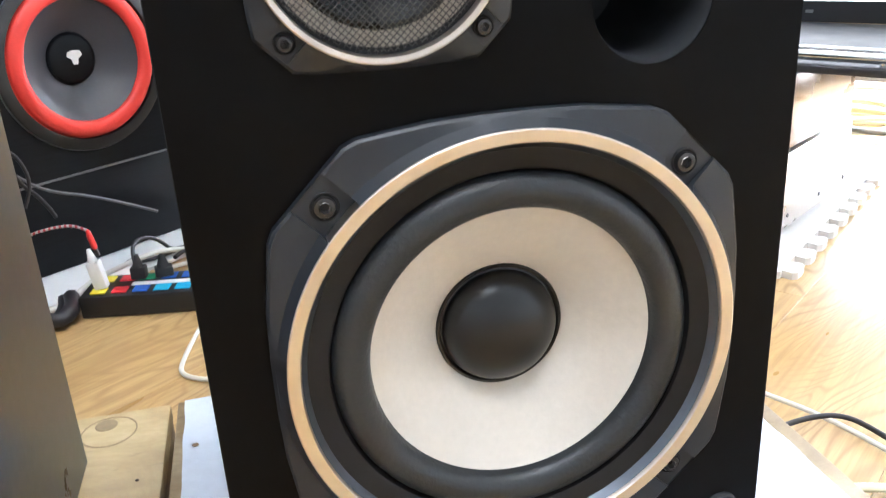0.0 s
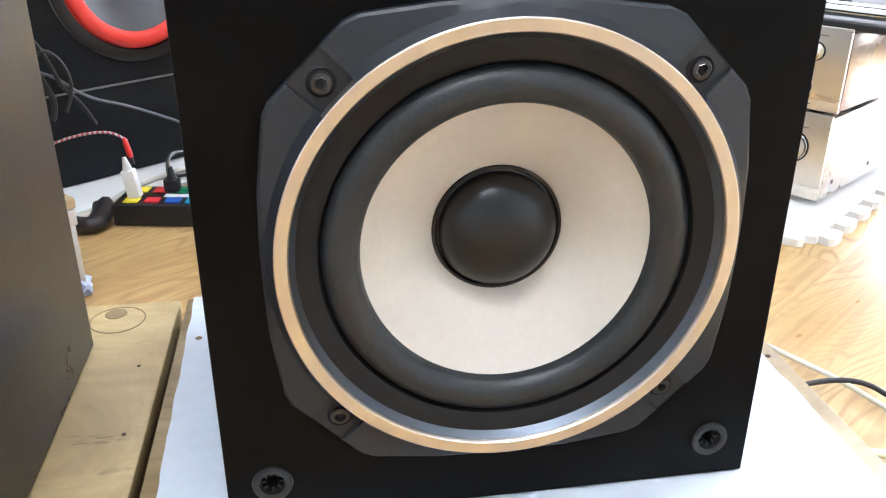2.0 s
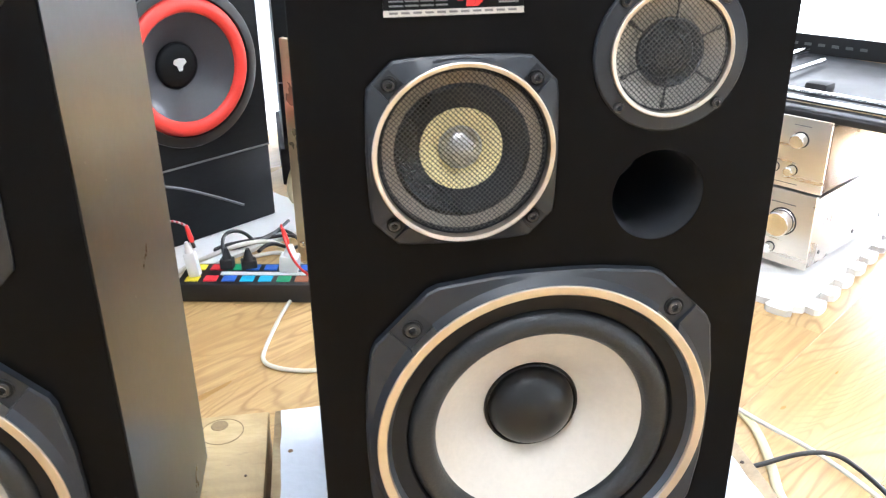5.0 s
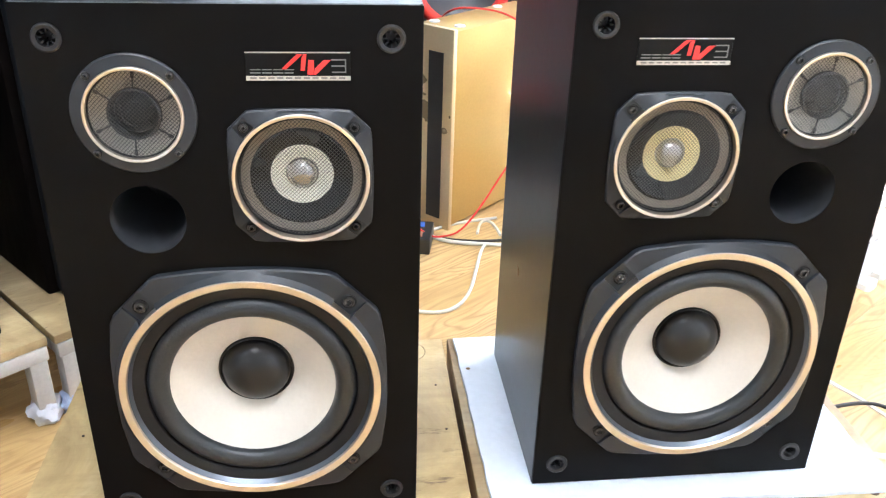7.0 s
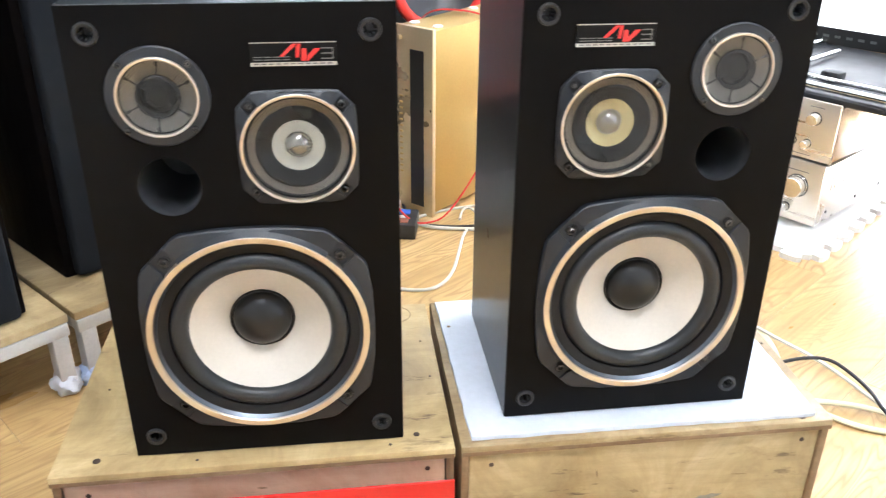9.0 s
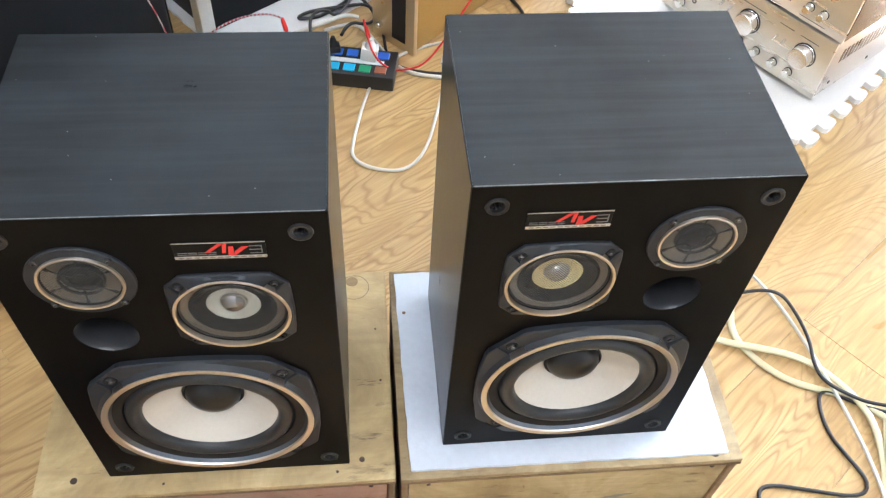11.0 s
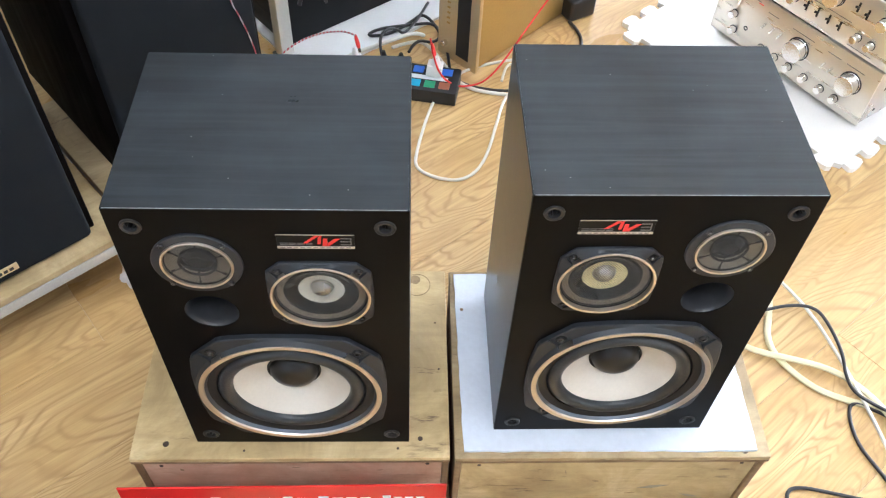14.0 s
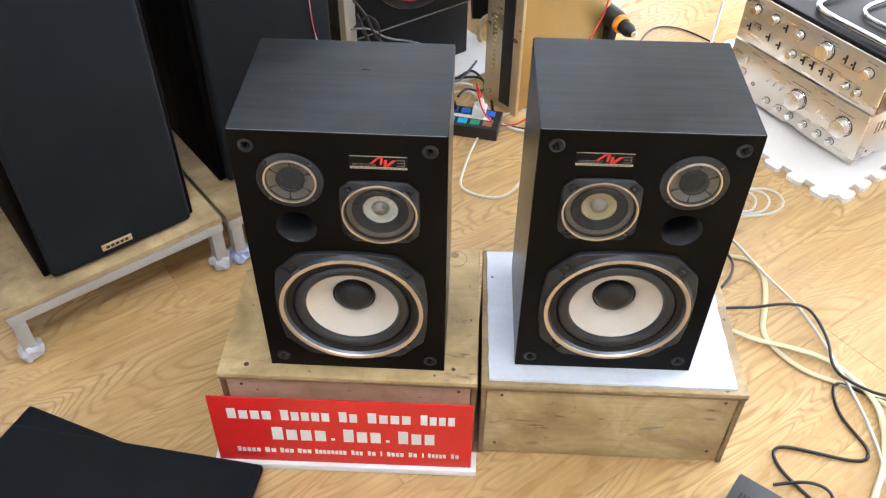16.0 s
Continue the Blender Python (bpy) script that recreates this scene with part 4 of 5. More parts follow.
sub_box(pose(-0.298, 1.541, 0.0085, 0, 0, 38.7), "black subwoofer box with a red-ringed cone on a white sheet", 0.022)
solid("plinth", box(-0.20, 0.20, 0.01, 0.37, 0.0, 0.09, 0.003), SUBWOOD, "black painted wooden plinth under the subwoofer", "plinth", m=pose(0.062, 1.87, 0, 0, 0, 4))
sub_box(pose(0.062, 1.87, 0.0905, 0, 0, 4), "black subwoofer box with a red-ringed cone behind the gold amplifier")
solid("white_sheet", moved(wavy_sheet(-0.21, 0.27, -0.12, 0.20, 0.0005, 0.0070, 30, 24, 0.004), pose(-0.298, 1.541, 0, 0, 0, 38.7)), WHITEPL, "white foam board lying on the planks under the subwoofer", "foam board")
post = thing("metal_post", pose(-0.4510, 1.4050, 0, 0, 0, 38), "upright pale aluminium post beside the subwoofer", "post")
part("shaft", box(-0.016, 0.016, -0.016, 0.016, 0.004, 1.0, 0.0025), PALEMETAL, post)
part("foot", box(-0.022, 0.022, -0.022, 0.022, 0.0, 0.006, 0.002), BLACKPL, post)

# ---------------------------------------------------------------- gold amplifier standing on its side
ga = thing("gold_amplifier", pose(-0.0135, 1.3440, 0, 0, 0, 45), "champagne gold amplifier stood on its side on the planks", "amplifier")
part("case", box(0.012, 0.36, 0.006, 0.114, 0.006, 0.420, 0.002), GOLD, ga)
fp = part("front_panel", box(0.0, 0.0115, 0.0, 0.120, 0.0, 0.426, 0.002), GOLDPALE, ga, "pale gold front panel")
part("display_window", box(-0.0016, 0.0002, 0.024, 0.062, 0.022, 0.378, 0.0006, 1), BLACKPL, fp, "long black display window")
for i in range(14):
    part("button", box(-0.0030, 0.0002, 0.084, 0.092, 0.095 + i * 0.0135, 0.0985 + i * 0.0135, 0.0005, 1), GOLD, fp)
part("knob", moved(lathe([(0.0065, 0.0), (0.0065, -0.010), (0.005, -0.012), (0, -0.012)], 0, 0, 20), pose(0.0, 0.095, 0.040, 0, 0, -90)), KNOB, fp)
part("knob", moved(lathe([(0.0055, 0.0), (0.0055, -0.008), (0, -0.008)], 0, 0, 20), pose(0.0, 0.090, 0.400, 0, 0, -90)), GOLDPALE, fp)
for x, y in ((0.055, 0.030), (0.27, 0.030), (0.055, 0.095), (0.27, 0.095)):
    part("foot", lathe([(0.011, 0.4198), (0.011, 0.4225), (0.009, 0.4235), (0, 0.4235)], x, y, 18, "Z"), WHITEPL, ga)

# ---------------------------------------------------------------- power strip and its plugs
ps = thing("power_strip", pose(-0.3080, 1.2780, 0, 0, 0, -10.5), "black power strip with coloured sockets on the planks", "power strip")
part("body", box(0, 0.250, 0.0, 0.088, 0.001, 0.036, 0.003), BLACKPL, ps)
for i, col in enumerate(("yellow", "red", "blue", "cyan", "cyan", "green", "brown")):
    part("socket", box(0.014 + i * 0.0325, 0.038 + i * 0.0325, 0.010, 0.032, 0.0358, 0.0385, 0.001, 1), SOCKETCOL[col], ps, col + " socket")
for i, col in enumerate(("yellow", "red", "green", "blue", "blue", "cyan", "blue")):
    part("socket", box(0.014 + i * 0.0325, 0.038 + i * 0.0325, 0.056, 0.078, 0.0358, 0.0385, 0.001, 1), SOCKETCOL[col], ps, col + " socket")
part("strip", box(0.070, 0.225, 0.037, 0.050, 0.0358, 0.0372, 0.0005, 1), SOCKETCOL["white"], ps, "white middle strip")
SPM = pose(-0.3080, 1.2780, 0, 0, 0, -10.5)


def plug(m, w, h, material, label, name="plug"):
    p = thing(name, m, label, "plug", "plugs")
    part("body", box(-w, w, -w * 0.8, w * 0.8, 0.0, h, 0.003), material, p)
    part("neck", lathe([(w * 0.75, h - 0.001), (w * 0.5, h + 0.010), (w * 0.28, h + 0.020), (0, h + 0.020)], 0, 0, 18, "Z"), material, p)
    return p


plug(SPM @ pose(0.029, 0.030, 0.0385, 0, -8, 0), 0.0105, 0.046, WHITEPL, "white plug-in adapter in the power strip")
plug(SPM @ pose(0.192, 0.055, 0.0385, 0, 6, 0), 0.0170, 0.030, WHITEPL, "white plug pushed into the power strip")
plug(SPM @ pose(0.078, 0.062, 0.0385), 0.0120, 0.020, BLACKPL, "black plug pushed into the power strip")
plug(SPM @ pose(0.116, 0.066, 0.0385, 0, 0, 20), 0.0140, 0.016, BLACKPL, "black plug pushed into the power strip")
for dx, dy, z in ((0.031, 0.030, 0.104), (0.192, 0.057, 0.088)):
    clip = thing("test_clip", SPM @ pose(dx, dy, z, 0, -12, 0), "small red crocodile clip on a plug", "clip", "crocodile clips")
    part("sleeve", lathe([(0.0036, 0.0), (0.0048, 0.006), (0.0042, 0.022), (0.0024, 0.032), (0, 0.032)], 0, 0, 14, "Z"), RED, clip)
    part("jaw", box(-0.0028, 0.0028, -0.002, 0.002, -0.012, 0.001, 0.0008, 1), STEEL, clip)

# ---------------------------------------------------------------- cables on the floor
cable("white_cable", on_floor([(-0.205, 1.432), (-0.150, 1.463), (-0.117, 1.442), (-0.073, 1.349), (-0.036, 1.289), (0.048, 1.270), (0.12, 1.262)], 0.0042) , 0.0042, WHITECABLE, "white mains cable lying on the planks")
cable("white_cable", on_floor([(0.10, 1.40), (-0.006, 1.379), (-0.087, 1.3085), (-0.121, 1.213), (-0.1464, 1.090), (-0.1503, 1.040), (-0.1065, 1.011), (-0.049, 1.004), (-0.005, 1.056), (0.0266, 1.177), (0.046, 1.255), (0.06, 1.275)], 0.0034, 0.0003), 0.0034, WHITECABLE, "white cable looped on the planks")
cable("white_cable", on_floor([(0.045, 1.31), (0.055, 1.36), (0.075, 1.375), (0.088, 1.35), (0.092, 1.30)], 0.0032, 0.0075), 0.0032, WHITECABLE, "short white cable loop by the gold amplifier")
cable("black_cable", on_floor([(-0.072, 1.335), (-0.045, 1.305), (0.0, 1.289), (0.06, 1.281), (0.13, 1.29)], 0.0032, 0.002), 0.0032, BLACKCABLE, "black cable lying on the planks")
cable("black_cable", on_floor([(0.225, 1.545), (0.245, 1.505), (0.247, 1.455), (0.23, 1.40)], 0.004), 0.004, BLACKCABLE, "short black cable lying on the planks")
cable("black_cable", [(-0.165, 1.352, 0.055), (-0.150, 1.40, 0.055), (-0.110, 1.43, 0.020), (-0.085, 1.47, 0.014), (-0.13, 1.56, 0.014), (-0.16, 1.52, 0.014), (-0.21, 1.47, 0.014), (-0.27, 1.46, 0.014), (-0.24, 1.49, 0.015), (-0.16, 1.50, 0.020), (-0.10, 1.52, 0.014), (-0.075, 1.43, 0.010), (-0.072, 1.36, 0.008)], 0.0036, BLACKCABLE, "black cable tangled behind the power strip")
cable("black_cable", [(-0.225, 1.335, 0.060), (-0.235, 1.37, 0.085), (-0.20, 1.42, 0.075), (-0.17, 1.45, 0.020), (-0.12, 1.60, 0.013)], 0.0034, BLACKCABLE, "black mains cable arching behind the power strip")
cable("white_cable", [(-0.39, 1.30, 0.006), (-0.335, 1.310, 0.010), (-0.315, 1.375, 0.020), (-0.240, 1.385, 0.045), (-0.20, 1.40, 0.052), (-0.15, 1.46, 0.030), (-0.13, 1.47, 0.012)], 0.0046, WHITECABLE, "thick white cable behind the power strip")
cable("coiled_cable", [(-0.40, 1.29, 0.012), (-0.355, 1.255, 0.016), (-0.325, 1.245, 0.018), (-0.318, 1.29, 0.020), (-0.330, 1.335, 0.018)], 0.0125, BLACKCABLE, "coiled black cable beside the power strip")
cable("coiled_cable", [(-0.43, 1.30, 0.010), (-0.380, 1.262, 0.010), (-0.345, 1.258, 0.011), (-0.335, 1.30, 0.012), (-0.345, 1.345, 0.012)], 0.0085, BLACKCABLE, "coiled black cable beside the power strip")
cable("test_lead", [(-0.275, 1.305, 0.130), (-0.285, 1.30, 0.142), (-0.310, 1.30, 0.148), (-0.36, 1.30, 0.140), (-0.42, 1.28, 0.120), (-0.47, 1.22, 0.10)], 0.0020, TWIST, "thin red and white twisted test lead")
cable("red_wire", [(-0.118, 1.318, 0.118), (-0.112, 1.28, 0.10), (-0.095, 1.262, 0.060), (-0.060, 1.275, 0.022), (-0.030, 1.285, 0.016), (0.005, 1.292, 0.022), (0.045, 1.315, 0.060), (0.10, 1.375, 0.115), (0.16, 1.425, 0.18), (0.21, 1.46, 0.27), (0.20, 1.49, 0.37), (0.12, 1.49, 0.428), (0.06, 1.51, 0.436), (0.0, 1.54, 0.43), (-0.01, 1.60, 0.40)], 0.0022, REDCABLE, "thin red wire draped over the gold amplifier")
cable("grey_cable", [(-0.435, 1.36, 0.235), (-0.400, 1.415, 0.215), (-0.36, 1.44, 0.165), (-0.29, 1.49, 0.135), (-0.20, 1.52, 0.085)], 0.0024, GREYCABLE, "grey cable hanging before the subwoofer")
cable("grey_cable", [(-0.425, 1.39, 0.26), (-0.408, 1.40, 0.20), (-0.395, 1.405, 0.165), (-0.405, 1.40, 0.14)], 0.0050, BLACKCABLE, "bundled dark cables tied to the post")
cable("grey_cable", [(-0.04, 1.75, 0.006), (-0.06, 1.70, 0.07), (-0.08, 1.69, 0.115), (-0.11, 1.70, 0.09), (-0.12, 1.71, 0.03), (-0.11, 1.72, 0.012)], 0.007, CREAM, "pale cable coiled beside the subwoofer")
cable("black_cable", [(-0.430, 1.385, 0.30), (-0.410, 1.395, 0.27), (-0.395, 1.40, 0.235), (-0.385, 1.41, 0.19), (-0.360, 1.43, 0.155), (-0.35, 1.44, 0.12)], 0.0032, BLACKCABLE, "black cable tied to the post")
cable("black_cable", [(-0.433, 1.38, 0.225), (-0.415, 1.39, 0.245), (-0.395, 1.40, 0.255), (-0.375, 1.415, 0.225), (-0.370, 1.42, 0.18), (-0.385, 1.41, 0.15)], 0.0030, BLACKCABLE, "black cable tied to the post")
cable("twisted_wire", [(-0.462, 1.008, 0.98), (-0.461, 1.010, 0.75), (-0.460, 1.011, 0.53), (-0.457, 1.0125, 0.42), (-0.447, 1.021, 0.381), (-0.439, 1.028, 0.341), (-0.432, 1.034, 0.290), (-0.427, 1.039, 0.22), (-0.424, 1.041, 0.145)], 0.0011, TWIST, "thin red and white twisted wire hanging over the grille")
cable("ribbon_cable", on_floor([(0.400, 0.838), (0.459, 0.843), (0.505, 0.828), (0.518, 0.776), (0.499, 0.693), (0.473, 0.622), (0.493, 0.571), (0.536, 0.524), (0.585, 0.503), (0.634, 0.488), (0.671, 0.455), (0.70, 0.42)], 0.0066, 0.0002), 0.0066, CREAM, "flat cream cable lying in bends on the planks", flat=0.45)
cable("white_cable", on_floor([(0.43, 0.96), (0.4727, 0.8807), (0.518, 0.776), (0.568, 0.6885), (0.5946, 0.5764), (0.610, 0.480), (0.618, 0.404), (0.619, 0.344), (0.613, 0.276), (0.60, 0.19)], 0.0030, 0.0062), 0.0030, WHITECABLE, "thin white cable lying on the planks")
cable("ribbon_cable", on_floor([(0.360, 0.635), (0.4184, 0.6142), (0.454, 0.595), (0.5175, 0.5796), (0.5785, 0.558), (0.620, 0.5145), (0.647, 0.462), (0.648, 0.418), (0.635, 0.356), (0.609, 0.2975), (0.579, 0.25), (0.55, 0.20)], 0.0066, 0.0062), 0.0066, CREAM, "flat cream cable lying in bends on the planks", flat=0.45)
cable("ribbon_cable", on_floor([(0.672, 0.44), (0.655, 0.405), (0.638, 0.34), (0.615, 0.27), (0.59, 0.20)], 0.0075, 0.009), 0.0075, CREAM, "flat cream cable lying on other cables", flat=0.45)
cable("black_cable", on_floor([(0.36, 0.668), (0.4252, 0.6762), (0.472, 0.679), (0.534, 0.695), (0.580, 0.689), (0.593, 0.651), (0.599, 0.591), (0.589, 0.5475), (0.593, 0.513), (0.623, 0.488), (0.659, 0.466), (0.73, 0.455)], 0.0031, 0.0102), 0.0031, BLACKCABLE, "thin black cable winding over the planks")
cable("black_cable", on_floor([(0.74, 0.44), (0.659, 0.463), (0.623, 0.486), (0.590, 0.503), (0.5755, 0.4785), (0.573, 0.4265), (0.591, 0.384), (0.606, 0.349), (0.594, 0.3285), (0.564, 0.327), (0.508, 0.3405), (0.451, 0.353), (0.430, 0.340), (0.4345, 0.306), (0.459, 0.268), (0.485, 0.235)], 0.0031, 0.0002), 0.0031, BLACKCABLE, "thin black cable winding over the planks")
cable("black_cable", on_floor([(0.415, 0.268), (0.45, 0.275), (0.485, 0.276), (0.51, 0.262), (0.51, 0.235), (0.48, 0.20)], 0.0031, 0.0065), 0.0031, BLACKCABLE, "black cable leaving the grey case")
cable("black_cable", on_floor([(0.44, 0.86), (0.4552, 0.825), (0.4506, 0.79), (0.431, 0.755), (0.40, 0.72)], 0.0031, 0.0062), 0.0031, BLACKCABLE, "thin black cable lying on the planks")
for k, o in enumerate((0.0, 0.012, 0.024)):
    cable("white_cable", on_floor([(0.46, 0.96 - o), (0.519 - o, 0.9793), (0.5796 - o * 2, 0.9868 - o * .3), (0.622 - o * 3, 1.0256), (0.613 - o * 3, 1.0711 - o), (0.569 - o * 2, 1.0856 - o), (0.50, 1.07 - o)], 0.003, 0.0062 * k), 0.003, WHITECABLE, "white cable coiled on the planks")

# ---------------------------------------------------------------- foam play mat and the stack of silver amplifiers


def jigsaw_side(p, d, n_dir, length, count):
    """Points along one side with round-headed teeth."""
    out = []
    step = length / count
    for i in range(count):
        for s, h in ((0.10, 0.0), (0.22, 0.0), (0.18, 0.35), (0.16, 0.60), (0.26, 0.85), (0.50, 0.90), (0.74, 0.85), (0.84, 0.60), (0.82, 0.35), (0.78, 0.0)):
            k = (i + s) * step
            out.append((p[0] + d[0] * k + n_dir[0] * h * step * 0.42, p[1] + d[1] * k + n_dir[1] * h * step * 0.42))
    return out


def mat_tile(m, label):
    L = 0.60
    o = jigsaw_side((0, 0), (1, 0), (0, -1), L, 9) + jigsaw_side((L, 0), (0, 1), (1, 0), L, 9) + jigsaw_side((L, L), (-1, 0), (0, 1), L, 9) + jigsaw_side((0, L), (0, -1), (-1, 0), L, 9)
    return solid("foam_mat", plate(o, 0.0005, 0.0125), EVA, label, "foam mat", m=m)


mat_tile(pose(0.739, 1.050, 0, 0, 0, 39.5), "white foam floor mat tile with jigsaw edges")
AM = Matrix.Translation((0.801, 1.1640, 0.0125)) @ Matrix.Rotation(radians(124.3 - 180), 4, "Z")   # x runs from the far end to the near end along the fronts


def amp_knob(parent, x, z, r, depth, material=KNOB, name="knob"):
    k = part(name, lathe([(r * 1.04, 0.0), (r * 1.04, -0.002), (r, -0.003), (r, -depth + 0.0015), (r - 0.0015, -depth), (0, -depth)], x, z, 32), material, parent)
    if r > 0.008:
        part("skirt", lathe([(r * 1.16, -0.0003), (r * 1.16, -0.0016), (r * 1.0, -0.0018)], x, z, 32), BLACKPL, k)
    return k


def lever(parent, x, z, s=1.0):
    k = part("lever_switch", box(x - 0.0022 * s, x + 0.0022 * s, -0.0012, 0.0, z - 0.011 * s, z + 0.011 * s), BLACKPL, parent)
    part("lever", moved(box(-0.0022, 0.0022, -0.016, 0.0, -0.0025, 0.0025, 0.0008, 1), pose(x, 0, z, -25)), BLACKPL, k)


lo = thing("amplifier", AM, "silver integrated amplifier with round knobs on a white foam mat", "amplifier", "silver amplifiers")
part("case", box(-0.418, 0.002, 0.006, 0.330, 0.012, 0.146, 0.002), AMPCASE, lo)
p1 = part("front_panel", box(-0.424, 0.004, 0.0, 0.006, 0.012, 0.152, 0.0012), BRUSHED, lo, "brushed aluminium front panel")
amp_knob(p1, -0.190, 0.092, 0.0235, 0.026)
amp_knob(p1, -0.050, 0.094, 0.0225, 0.026)
for x in (-0.36, -0.275, -0.235, -0.195, -0.150, -0.105, -0.066):
    amp_knob(p1, x, 0.040, 0.0085, 0.016)
amp_knob(p1, -0.37, 0.078, 0.0085, 0.016)
for x in (-0.285, -0.262, -0.240, -0.120, -0.100):
    part("toggle", moved(lathe([(0.0030, 0.0), (0.0030, -0.006), (0.0018, -0.016), (0, -0.016)], 0, 0, 12), pose(x, 0, 0.100, 20)), KNOB, p1)
part("lever_switch", box(-0.366, -0.360, -0.012, 0.0, 0.108, 0.126, 0.001, 1), KNOB, p1)
part("jack", lathe([(0.0055, 0.0), (0.0055, -0.0012), (0.0035, -0.0012), (0.003, 0.003)], -0.33, 0.060, 16), BLACKPL, p1)
for x0, x1, z in ((-0.36, -0.315, 0.138), (-0.29, -0.26, 0.127), (-0.22, -0.16, 0.127), (-0.125, -0.09, 0.127), (-0.075, -0.03, 0.127)):
    part("bar", box(x0, x1, -0.0006, 0.0, z, z + 0.0018), GREYPRINT, p1)
part("bar", box(-0.320, -0.306, -0.0006, 0.0, 0.1335, 0.1355), RED, p1)
for i in range(12):
    part("vent", box(0.0018, 0.0026, 0.05 + i * 0.014, 0.058 + i * 0.014, 0.085, 0.118), AMPDARK, lo)
for y in (0.05, 0.19, 0.31):
    part("screw", moved(lathe([(0.004, 0.0), (0.0035, -0.0015), (0, -0.0015)], 0, 0, 14), pose(0.002, y, 0.034, 0, 0, 90)), STEEL, lo)
for x, y in ((-0.37, 0.05), (-0.05, 0.05), (-0.37, 0.28), (-0.05, 0.28)):
    part("foot", lathe([(0.016, 0.0), (0.018, 0.004), (0.018, 0.0125), (0, 0.0125)], x, y, 20, "Z"), RUBBER, lo)

up = thing("amplifier", AM @ Matrix.Translation((0.004, 0.002, 0.1465)), "silver amplifier with lever switches stacked on another", "amplifier", "silver amplifiers")
part("case", box(-0.425, 0.005, 0.006, 0.290, 0.012, 0.132, 0.002), AMPDARK, up, "dark brown glossy case")
p2 = part("front_panel", box(-0.428, 0.004, 0.0, 0.006, 0.010, 0.138, 0.0012), BRUSHED, up, "brushed aluminium front panel")
amp_knob(p2, -0.165, 0.098, 0.0195, 0.024)
for x, z, r in ((-0.385, 0.106, 0.0110), (-0.325, 0.106, 0.0110), (-0.245, 0.100, 0.0110), (-0.250, 0.046, 0.0100), (-0.045, 0.100, 0.0125), (-0.085, 0.044, 0.0085), (-0.052, 0.044, 0.0085)):
    amp_knob(p2, x, z, r, 0.020)
for x, z in ((-0.395, 0.052), (-0.330, 0.052), (-0.295, 0.046), (-0.288, 0.096), (-0.215, 0.044), (-0.187, 0.044), (-0.158, 0.044), (-0.130, 0.044), (-0.110, 0.102), (-0.086, 0.098)):
    lever(p2, x, z)
part("jack", lathe([(0.0050, 0.0), (0.0050, -0.0012), (0.003, -0.0012), (0.0028, 0.003)], -0.365, 0.060, 16), BLACKPL, p2)
for x0, x1, z in ((-0.40, -0.37, 0.124), (-0.34, -0.31, 0.124), (-0.26, -0.23, 0.124), (-0.19, -0.14, 0.124), (-0.06, -0.03, 0.124), (-0.23, -0.11, 0.064), (-0.10, -0.04, 0.018)):
    part("bar", box(x0, x1, -0.0006, 0.0, z, z + 0.0014), GREYPRINT, p2)
for x, y in ((-0.38, 0.04), (-0.04, 0.04), (-0.38, 0.25), (-0.04, 0.25)):
    part("foot", lathe([(0.015, 0.0), (0.016, 0.003), (0.016, 0.0125), (0, 0.0125)], x, y, 20, "Z"), RUBBER, up)

# board with a chrome tube rail lying on the stack
TM = AM @ Matrix.Translation((0.004, 0.0, 0.2795))
tray = thing("rail_tray", TM, "dark grey tray with chrome tube rails on the amplifiers", "tray")
part("board", box(-0.415, 0.20, 0.016, 0.50, 0.0, 0.012, 0.003), TRAY, tray)
for off, rr, z in ((0.0, 0.0080, 0.024), (0.075, 0.0055, 0.022)):
    a, b2 = 0.040 + off, 0.47 - off
    pts = [(-0.275 + off, b2, z), (-0.275 + off, 0.16 + off, z), (-0.275 + off, a + 0.03, z), (-0.240 + off, a, z), (-0.15, a, z), (0.10, a, z), (0.175 - off, a, z), (0.195 - off, a + 0.025, z), (0.195 - off, 0.16 + off, z), (0.195 - off, b2, z)]
    ob = new("rail", tube(pts, rr, CHROME, "rail", 8))
    ob.parent = tray
    tagged(ob, "chrome tube rail")
for x, y in ((-0.15, 0.04), (0.12, 0.04), (-0.275, 0.42), (0.195, 0.42)):
    part("bracket", lathe([(0.005, 0.010), (0.005, 0.022), (0, 0.022)], x, y, 12, "Z"), CHROME, tray)
part("clamp", box(-0.12, -0.075, 0.14, 0.18, 0.012, 0.034, 0.008, 2), BLACKPL, tray)

# ---------------------------------------------------------------- low rack with a lit screen by the window
KM = RM @ Matrix.Translation((1.78, 0.08, 0)) @ Matrix.Rotation(radians(-90), 4, "Z")      # x runs towards the near end, y into the rack
rack = thing("low_rack", KM, "low steel rack with pine shelves against the wall", "rack")
X0, X1 = -1.25, 0.35
part("shelf", box(X0, X1, 0.0, 0.42, 0.236, 0.252, 0.002), PALEWOOD, rack)
part("shelf", box(X0, X1, 0.03, 0.44, 0.292, 0.303, 0.002), PALEWOOD, rack)
part("rail", box(X0, X1, 0.002, 0.03, 0.205, 0.2355, 0.002), GREYMETAL, rack)
for x in (X0, X1 - 0.03):
    for y in (0.002, 0.385):
        part("leg", box(x, x + 0.03, y, y + 0.03, 0.0, 0.2915 if y > 0.1 else 0.2048, 0.002), GREYMETAL, rack)
tv = thing("screen", KM @ Matrix.Translation((0, 0.08, 0.3035)), "wide black-framed screen glowing plain white on the rack", "screen")
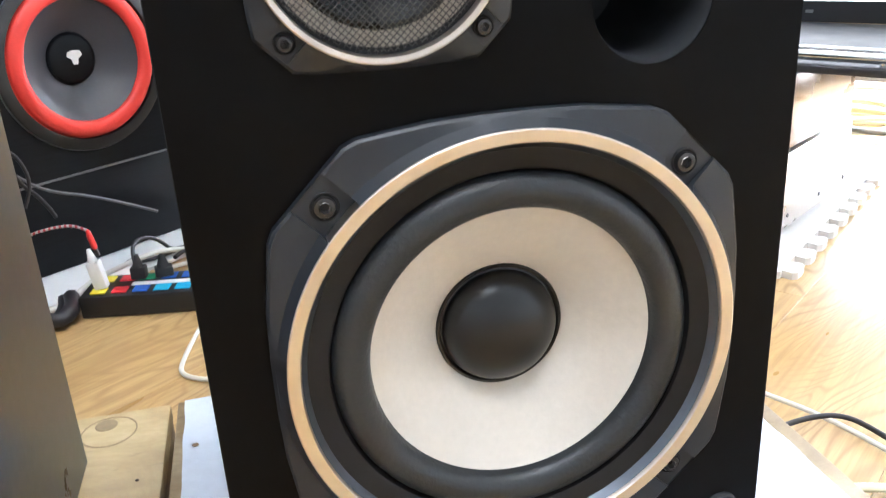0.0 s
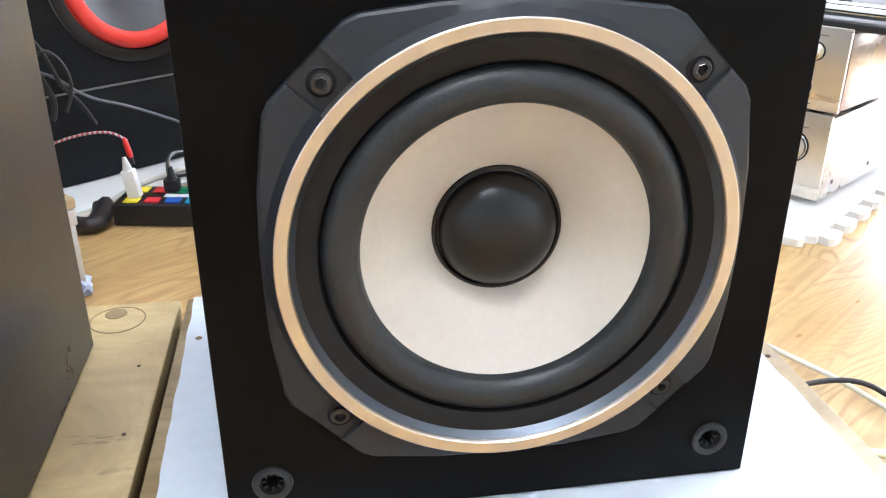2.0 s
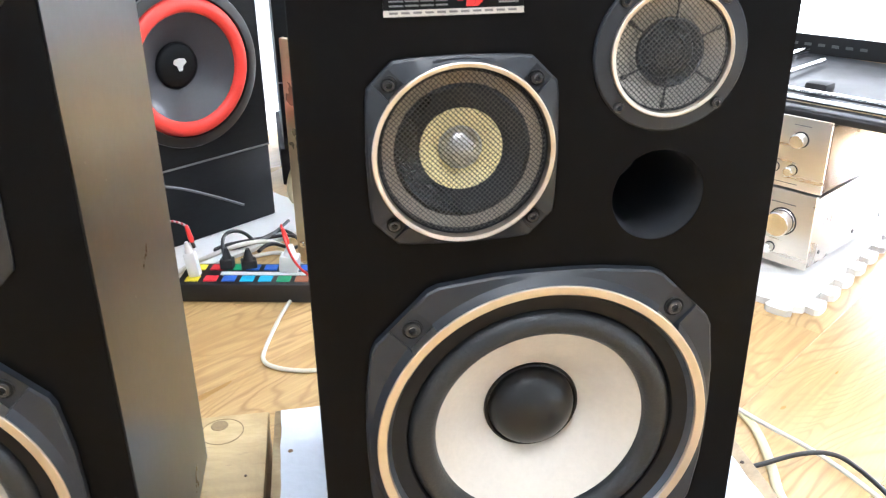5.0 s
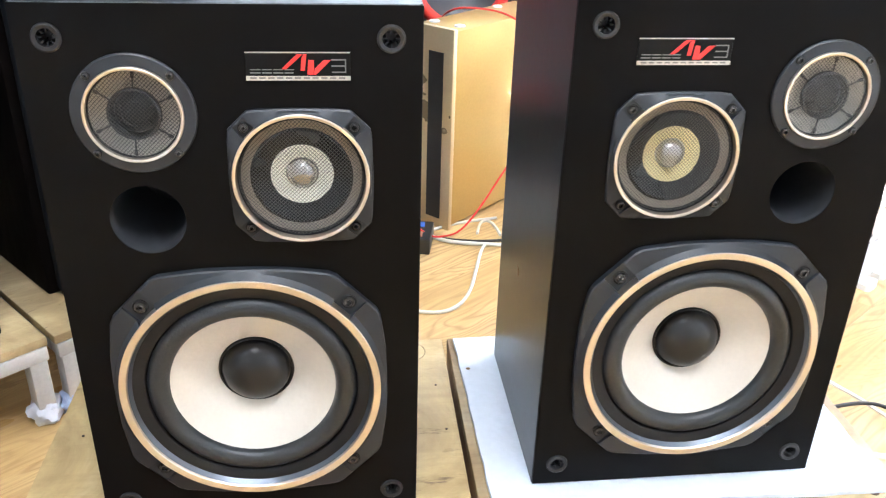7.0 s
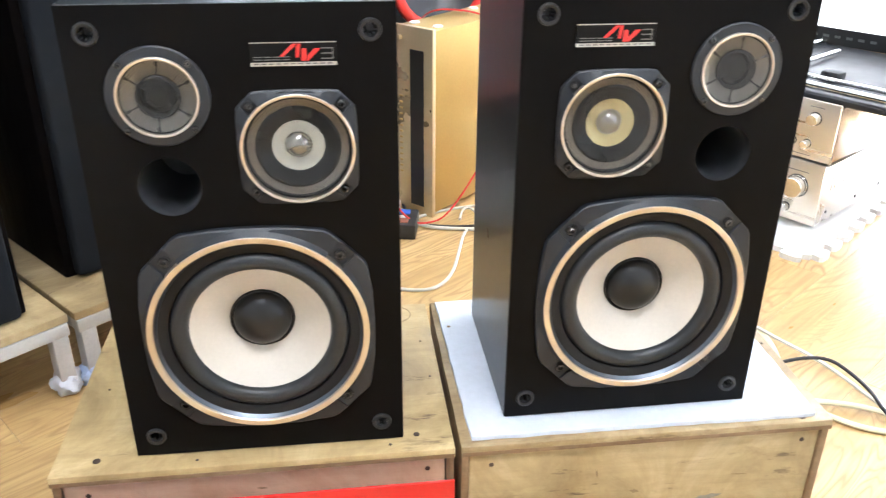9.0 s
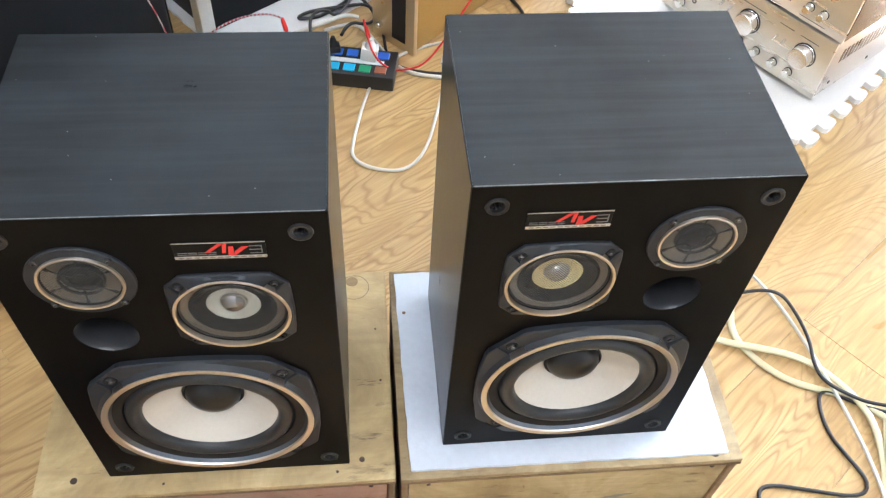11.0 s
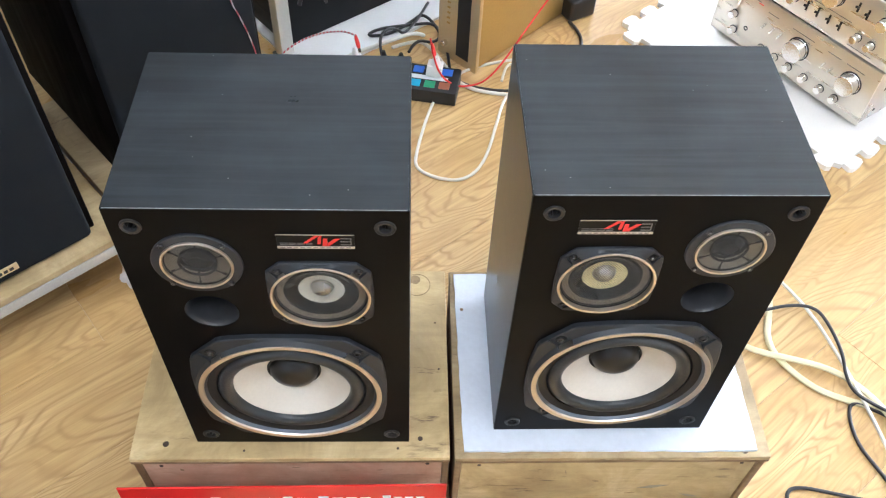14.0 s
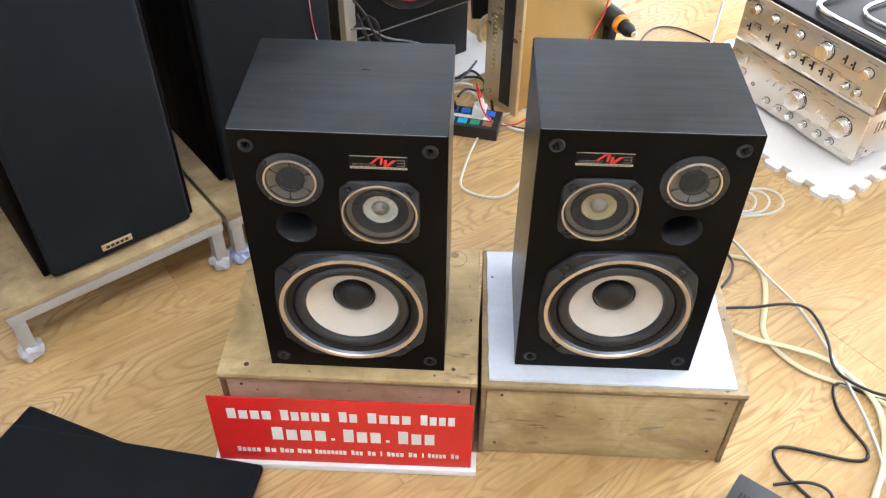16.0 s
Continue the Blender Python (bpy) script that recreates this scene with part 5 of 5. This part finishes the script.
part("frame", stand_up(plate([(-1.15, 0.0), (0.25, 0.0), (0.25, 0.62), (-1.15, 0.62)], -0.05, 0.0, holes=[[(-1.12, 0.042), (0.22, 0.042), (0.22, 0.59), (-1.12, 0.59)]])), BLACKPL, tv)
part("display", box(-1.12, 0.22, 0.004, 0.03, 0.042, 0.59), SCREEN, tv, "plain white lit display")
for i in range(7):
    part("button", box(-0.66 + i * 0.03, -0.645 + i * 0.03, -0.0015, 0.0, 0.018, 0.024), GREYPRINT, tv)
for i, (x0, x1, h) in enumerate(((-0.98, -0.66, 0.036), (-0.62, -0.40, 0.034), (-0.36, -0.06, 0.036))):
    d = thing("disc_player", KM @ Matrix.Translation((0, 0.035, 0.2522)), "flat silver player on the pine shelf", "player", "flat silver players")
    part("case", box(x0, x1, 0.0, 0.24, 0.001, h, 0.002), AMPCASE, d)
    part("window", box(x0 + 0.05, x0 + 0.13, -0.0008, 0.0002, 0.010, 0.026), GREYPRINT, d)
    part("button", box(x1 - 0.06, x1 - 0.04, -0.0015, 0.0002, 0.012, 0.022), GREYPRINT, d)
rr = random.Random(5)
for k in range(7):
    c0 = Vector((1.40 + 0.05 * rr.uniform(-1, 1), 1.80 + 0.06 * rr.uniform(-1, 1)))
    ra, rb = 0.10 + 0.05 * rr.random(), 0.05 + 0.03 * rr.random()
    ph = rr.uniform(0, 6.28)
    pts = []
    for i in range(22):
        a = 6.283 * i / 21 * 1.7 + ph
        p = c0 + Vector((ra * math.cos(a) * 0.62 + rb * math.sin(a) * 0.6, -ra * math.cos(a) * 0.75 + rb * math.sin(a) * 0.6))
        pts.append((p.x, p.y, 0.008 + 0.013 * k + 0.006 * math.sin(a * 2 + k)))
    cable("coiled_cable", pts, 0.0065, (WHITECABLE, GREYCABLE, CREAM)[k % 3], "pale cable coiled in a heap on the planks")
bundle = cable("coiled_cable", [(1.30, 1.84, 0.02), (1.27, 1.80, 0.05), (1.30, 1.77, 0.08), (1.34, 1.80, 0.09), (1.32, 1.85, 0.05)], 0.010, BLACKCABLE, "dark blue-black cable coiled on the heap")

# ---------------------------------------------------------------- cordless drill standing on its battery
dr = thing("cordless_drill", pose(0.238, 1.600, 0, 0, 0, -62), "black and orange cordless drill standing on its battery", "drill")
bt = part("battery", box(-0.045, 0.045, -0.038, 0.038, 0.0, 0.058, 0.008, 3), BLACKPL, dr)
part("latch", box(-0.0475, -0.044, -0.014, 0.014, 0.022, 0.046, 0.001, 1), ORANGE, bt)
part("handle", moved(box(-0.020, 0.020, -0.016, 0.016, 0.0, 0.10, 0.009, 3), pose(-0.004, 0, 0.056, 0, 10, 0)), BLACKPL, dr)
part("motor_housing", moved(lathe([(0, -0.075), (0.022, -0.072), (0.028, -0.05), (0.029, 0.02), (0.025, 0.035)], 0, 0, 28), pose(0.012, 0, 0.170, 0, 0, -90)), BLACKPL, dr)
part("torque_collar", moved(lathe([(0.0235, 0.040), (0.0245, 0.044), (0.0240, 0.062), (0.021, 0.066)], 0, 0, 28), pose(0.0, 0, 0.170, 0, 0, -90)), ORANGE, dr, "orange torque collar")
part("chuck", moved(lathe([(0.0185, 0.066), (0.0190, 0.092), (0.011, 0.110), (0.004, 0.116), (0, 0.116)], 0, 0, 24), pose(0.0, 0, 0.170, 0, 0, -90)), BLACKPL, dr)
part("bit_tip", moved(lathe([(0.0085, 0.108), (0.008, 0.122), (0.003, 0.126), (0, 0.126)], 0, 0, 16), pose(0.0, 0, 0.170, 0, 0, -90)), CHROME, dr)
cable("black_cable", on_floor([(0.36, 1.74), (0.40, 1.85), (0.50, 1.86), (0.60, 1.75), (0.68, 1.68)], 0.0024), 0.0024, BLACKCABLE, "black cable running over the planks")
cable("white_cable", [(0.66, 2.02, 0.9), (0.64, 1.95, 0.45), (0.60, 1.82, 0.10), (0.575, 1.75, 0.010), (0.55, 1.68, 0.004), (0.50, 1.60, 0.004)], 0.0045, WHITECABLE, "white cable hanging down to the floor")

# ---------------------------------------------------------------- laminate planks
PW, PL = 0.196, 1.215
plank_meshes = {}


def plank_mesh(length, width):
    key = (round(length, 3), round(width, 3))
    if key not in plank_meshes:
        plank_meshes[key] = mesh_of("plank", box(0.0002, length - 0.0002, 0.0002, width - 0.0002, -0.012, 0.0, 0.0004, 1), OAK)
    return plank_meshes[key]


floor = thing("floor", RM.copy(), "warm oak laminate floor of wide planks", "floor", kind="structure")
first = math.floor((V0 - 0.323) / PW)
for row in range(first, first + 40):
    v0, v1 = max(V0, 0.323 + row * PW), min(V1, 0.323 + (row + 1) * PW)
    if v1 - v0 < 0.01:
        continue
    u = 1.191 - PL * (6 + (row * 0.37) % 1.0)
    while u < U1:
        u0, u1 = max(u, U0), min(u + PL, U1)
        if u1 - u0 > 0.02:
            ob = new("plank", plank_mesh(u1 - u0, v1 - v0))
            ob.parent = floor
            ob.matrix_basis = Matrix.Translation((u0, v0, 0))
        u += PL
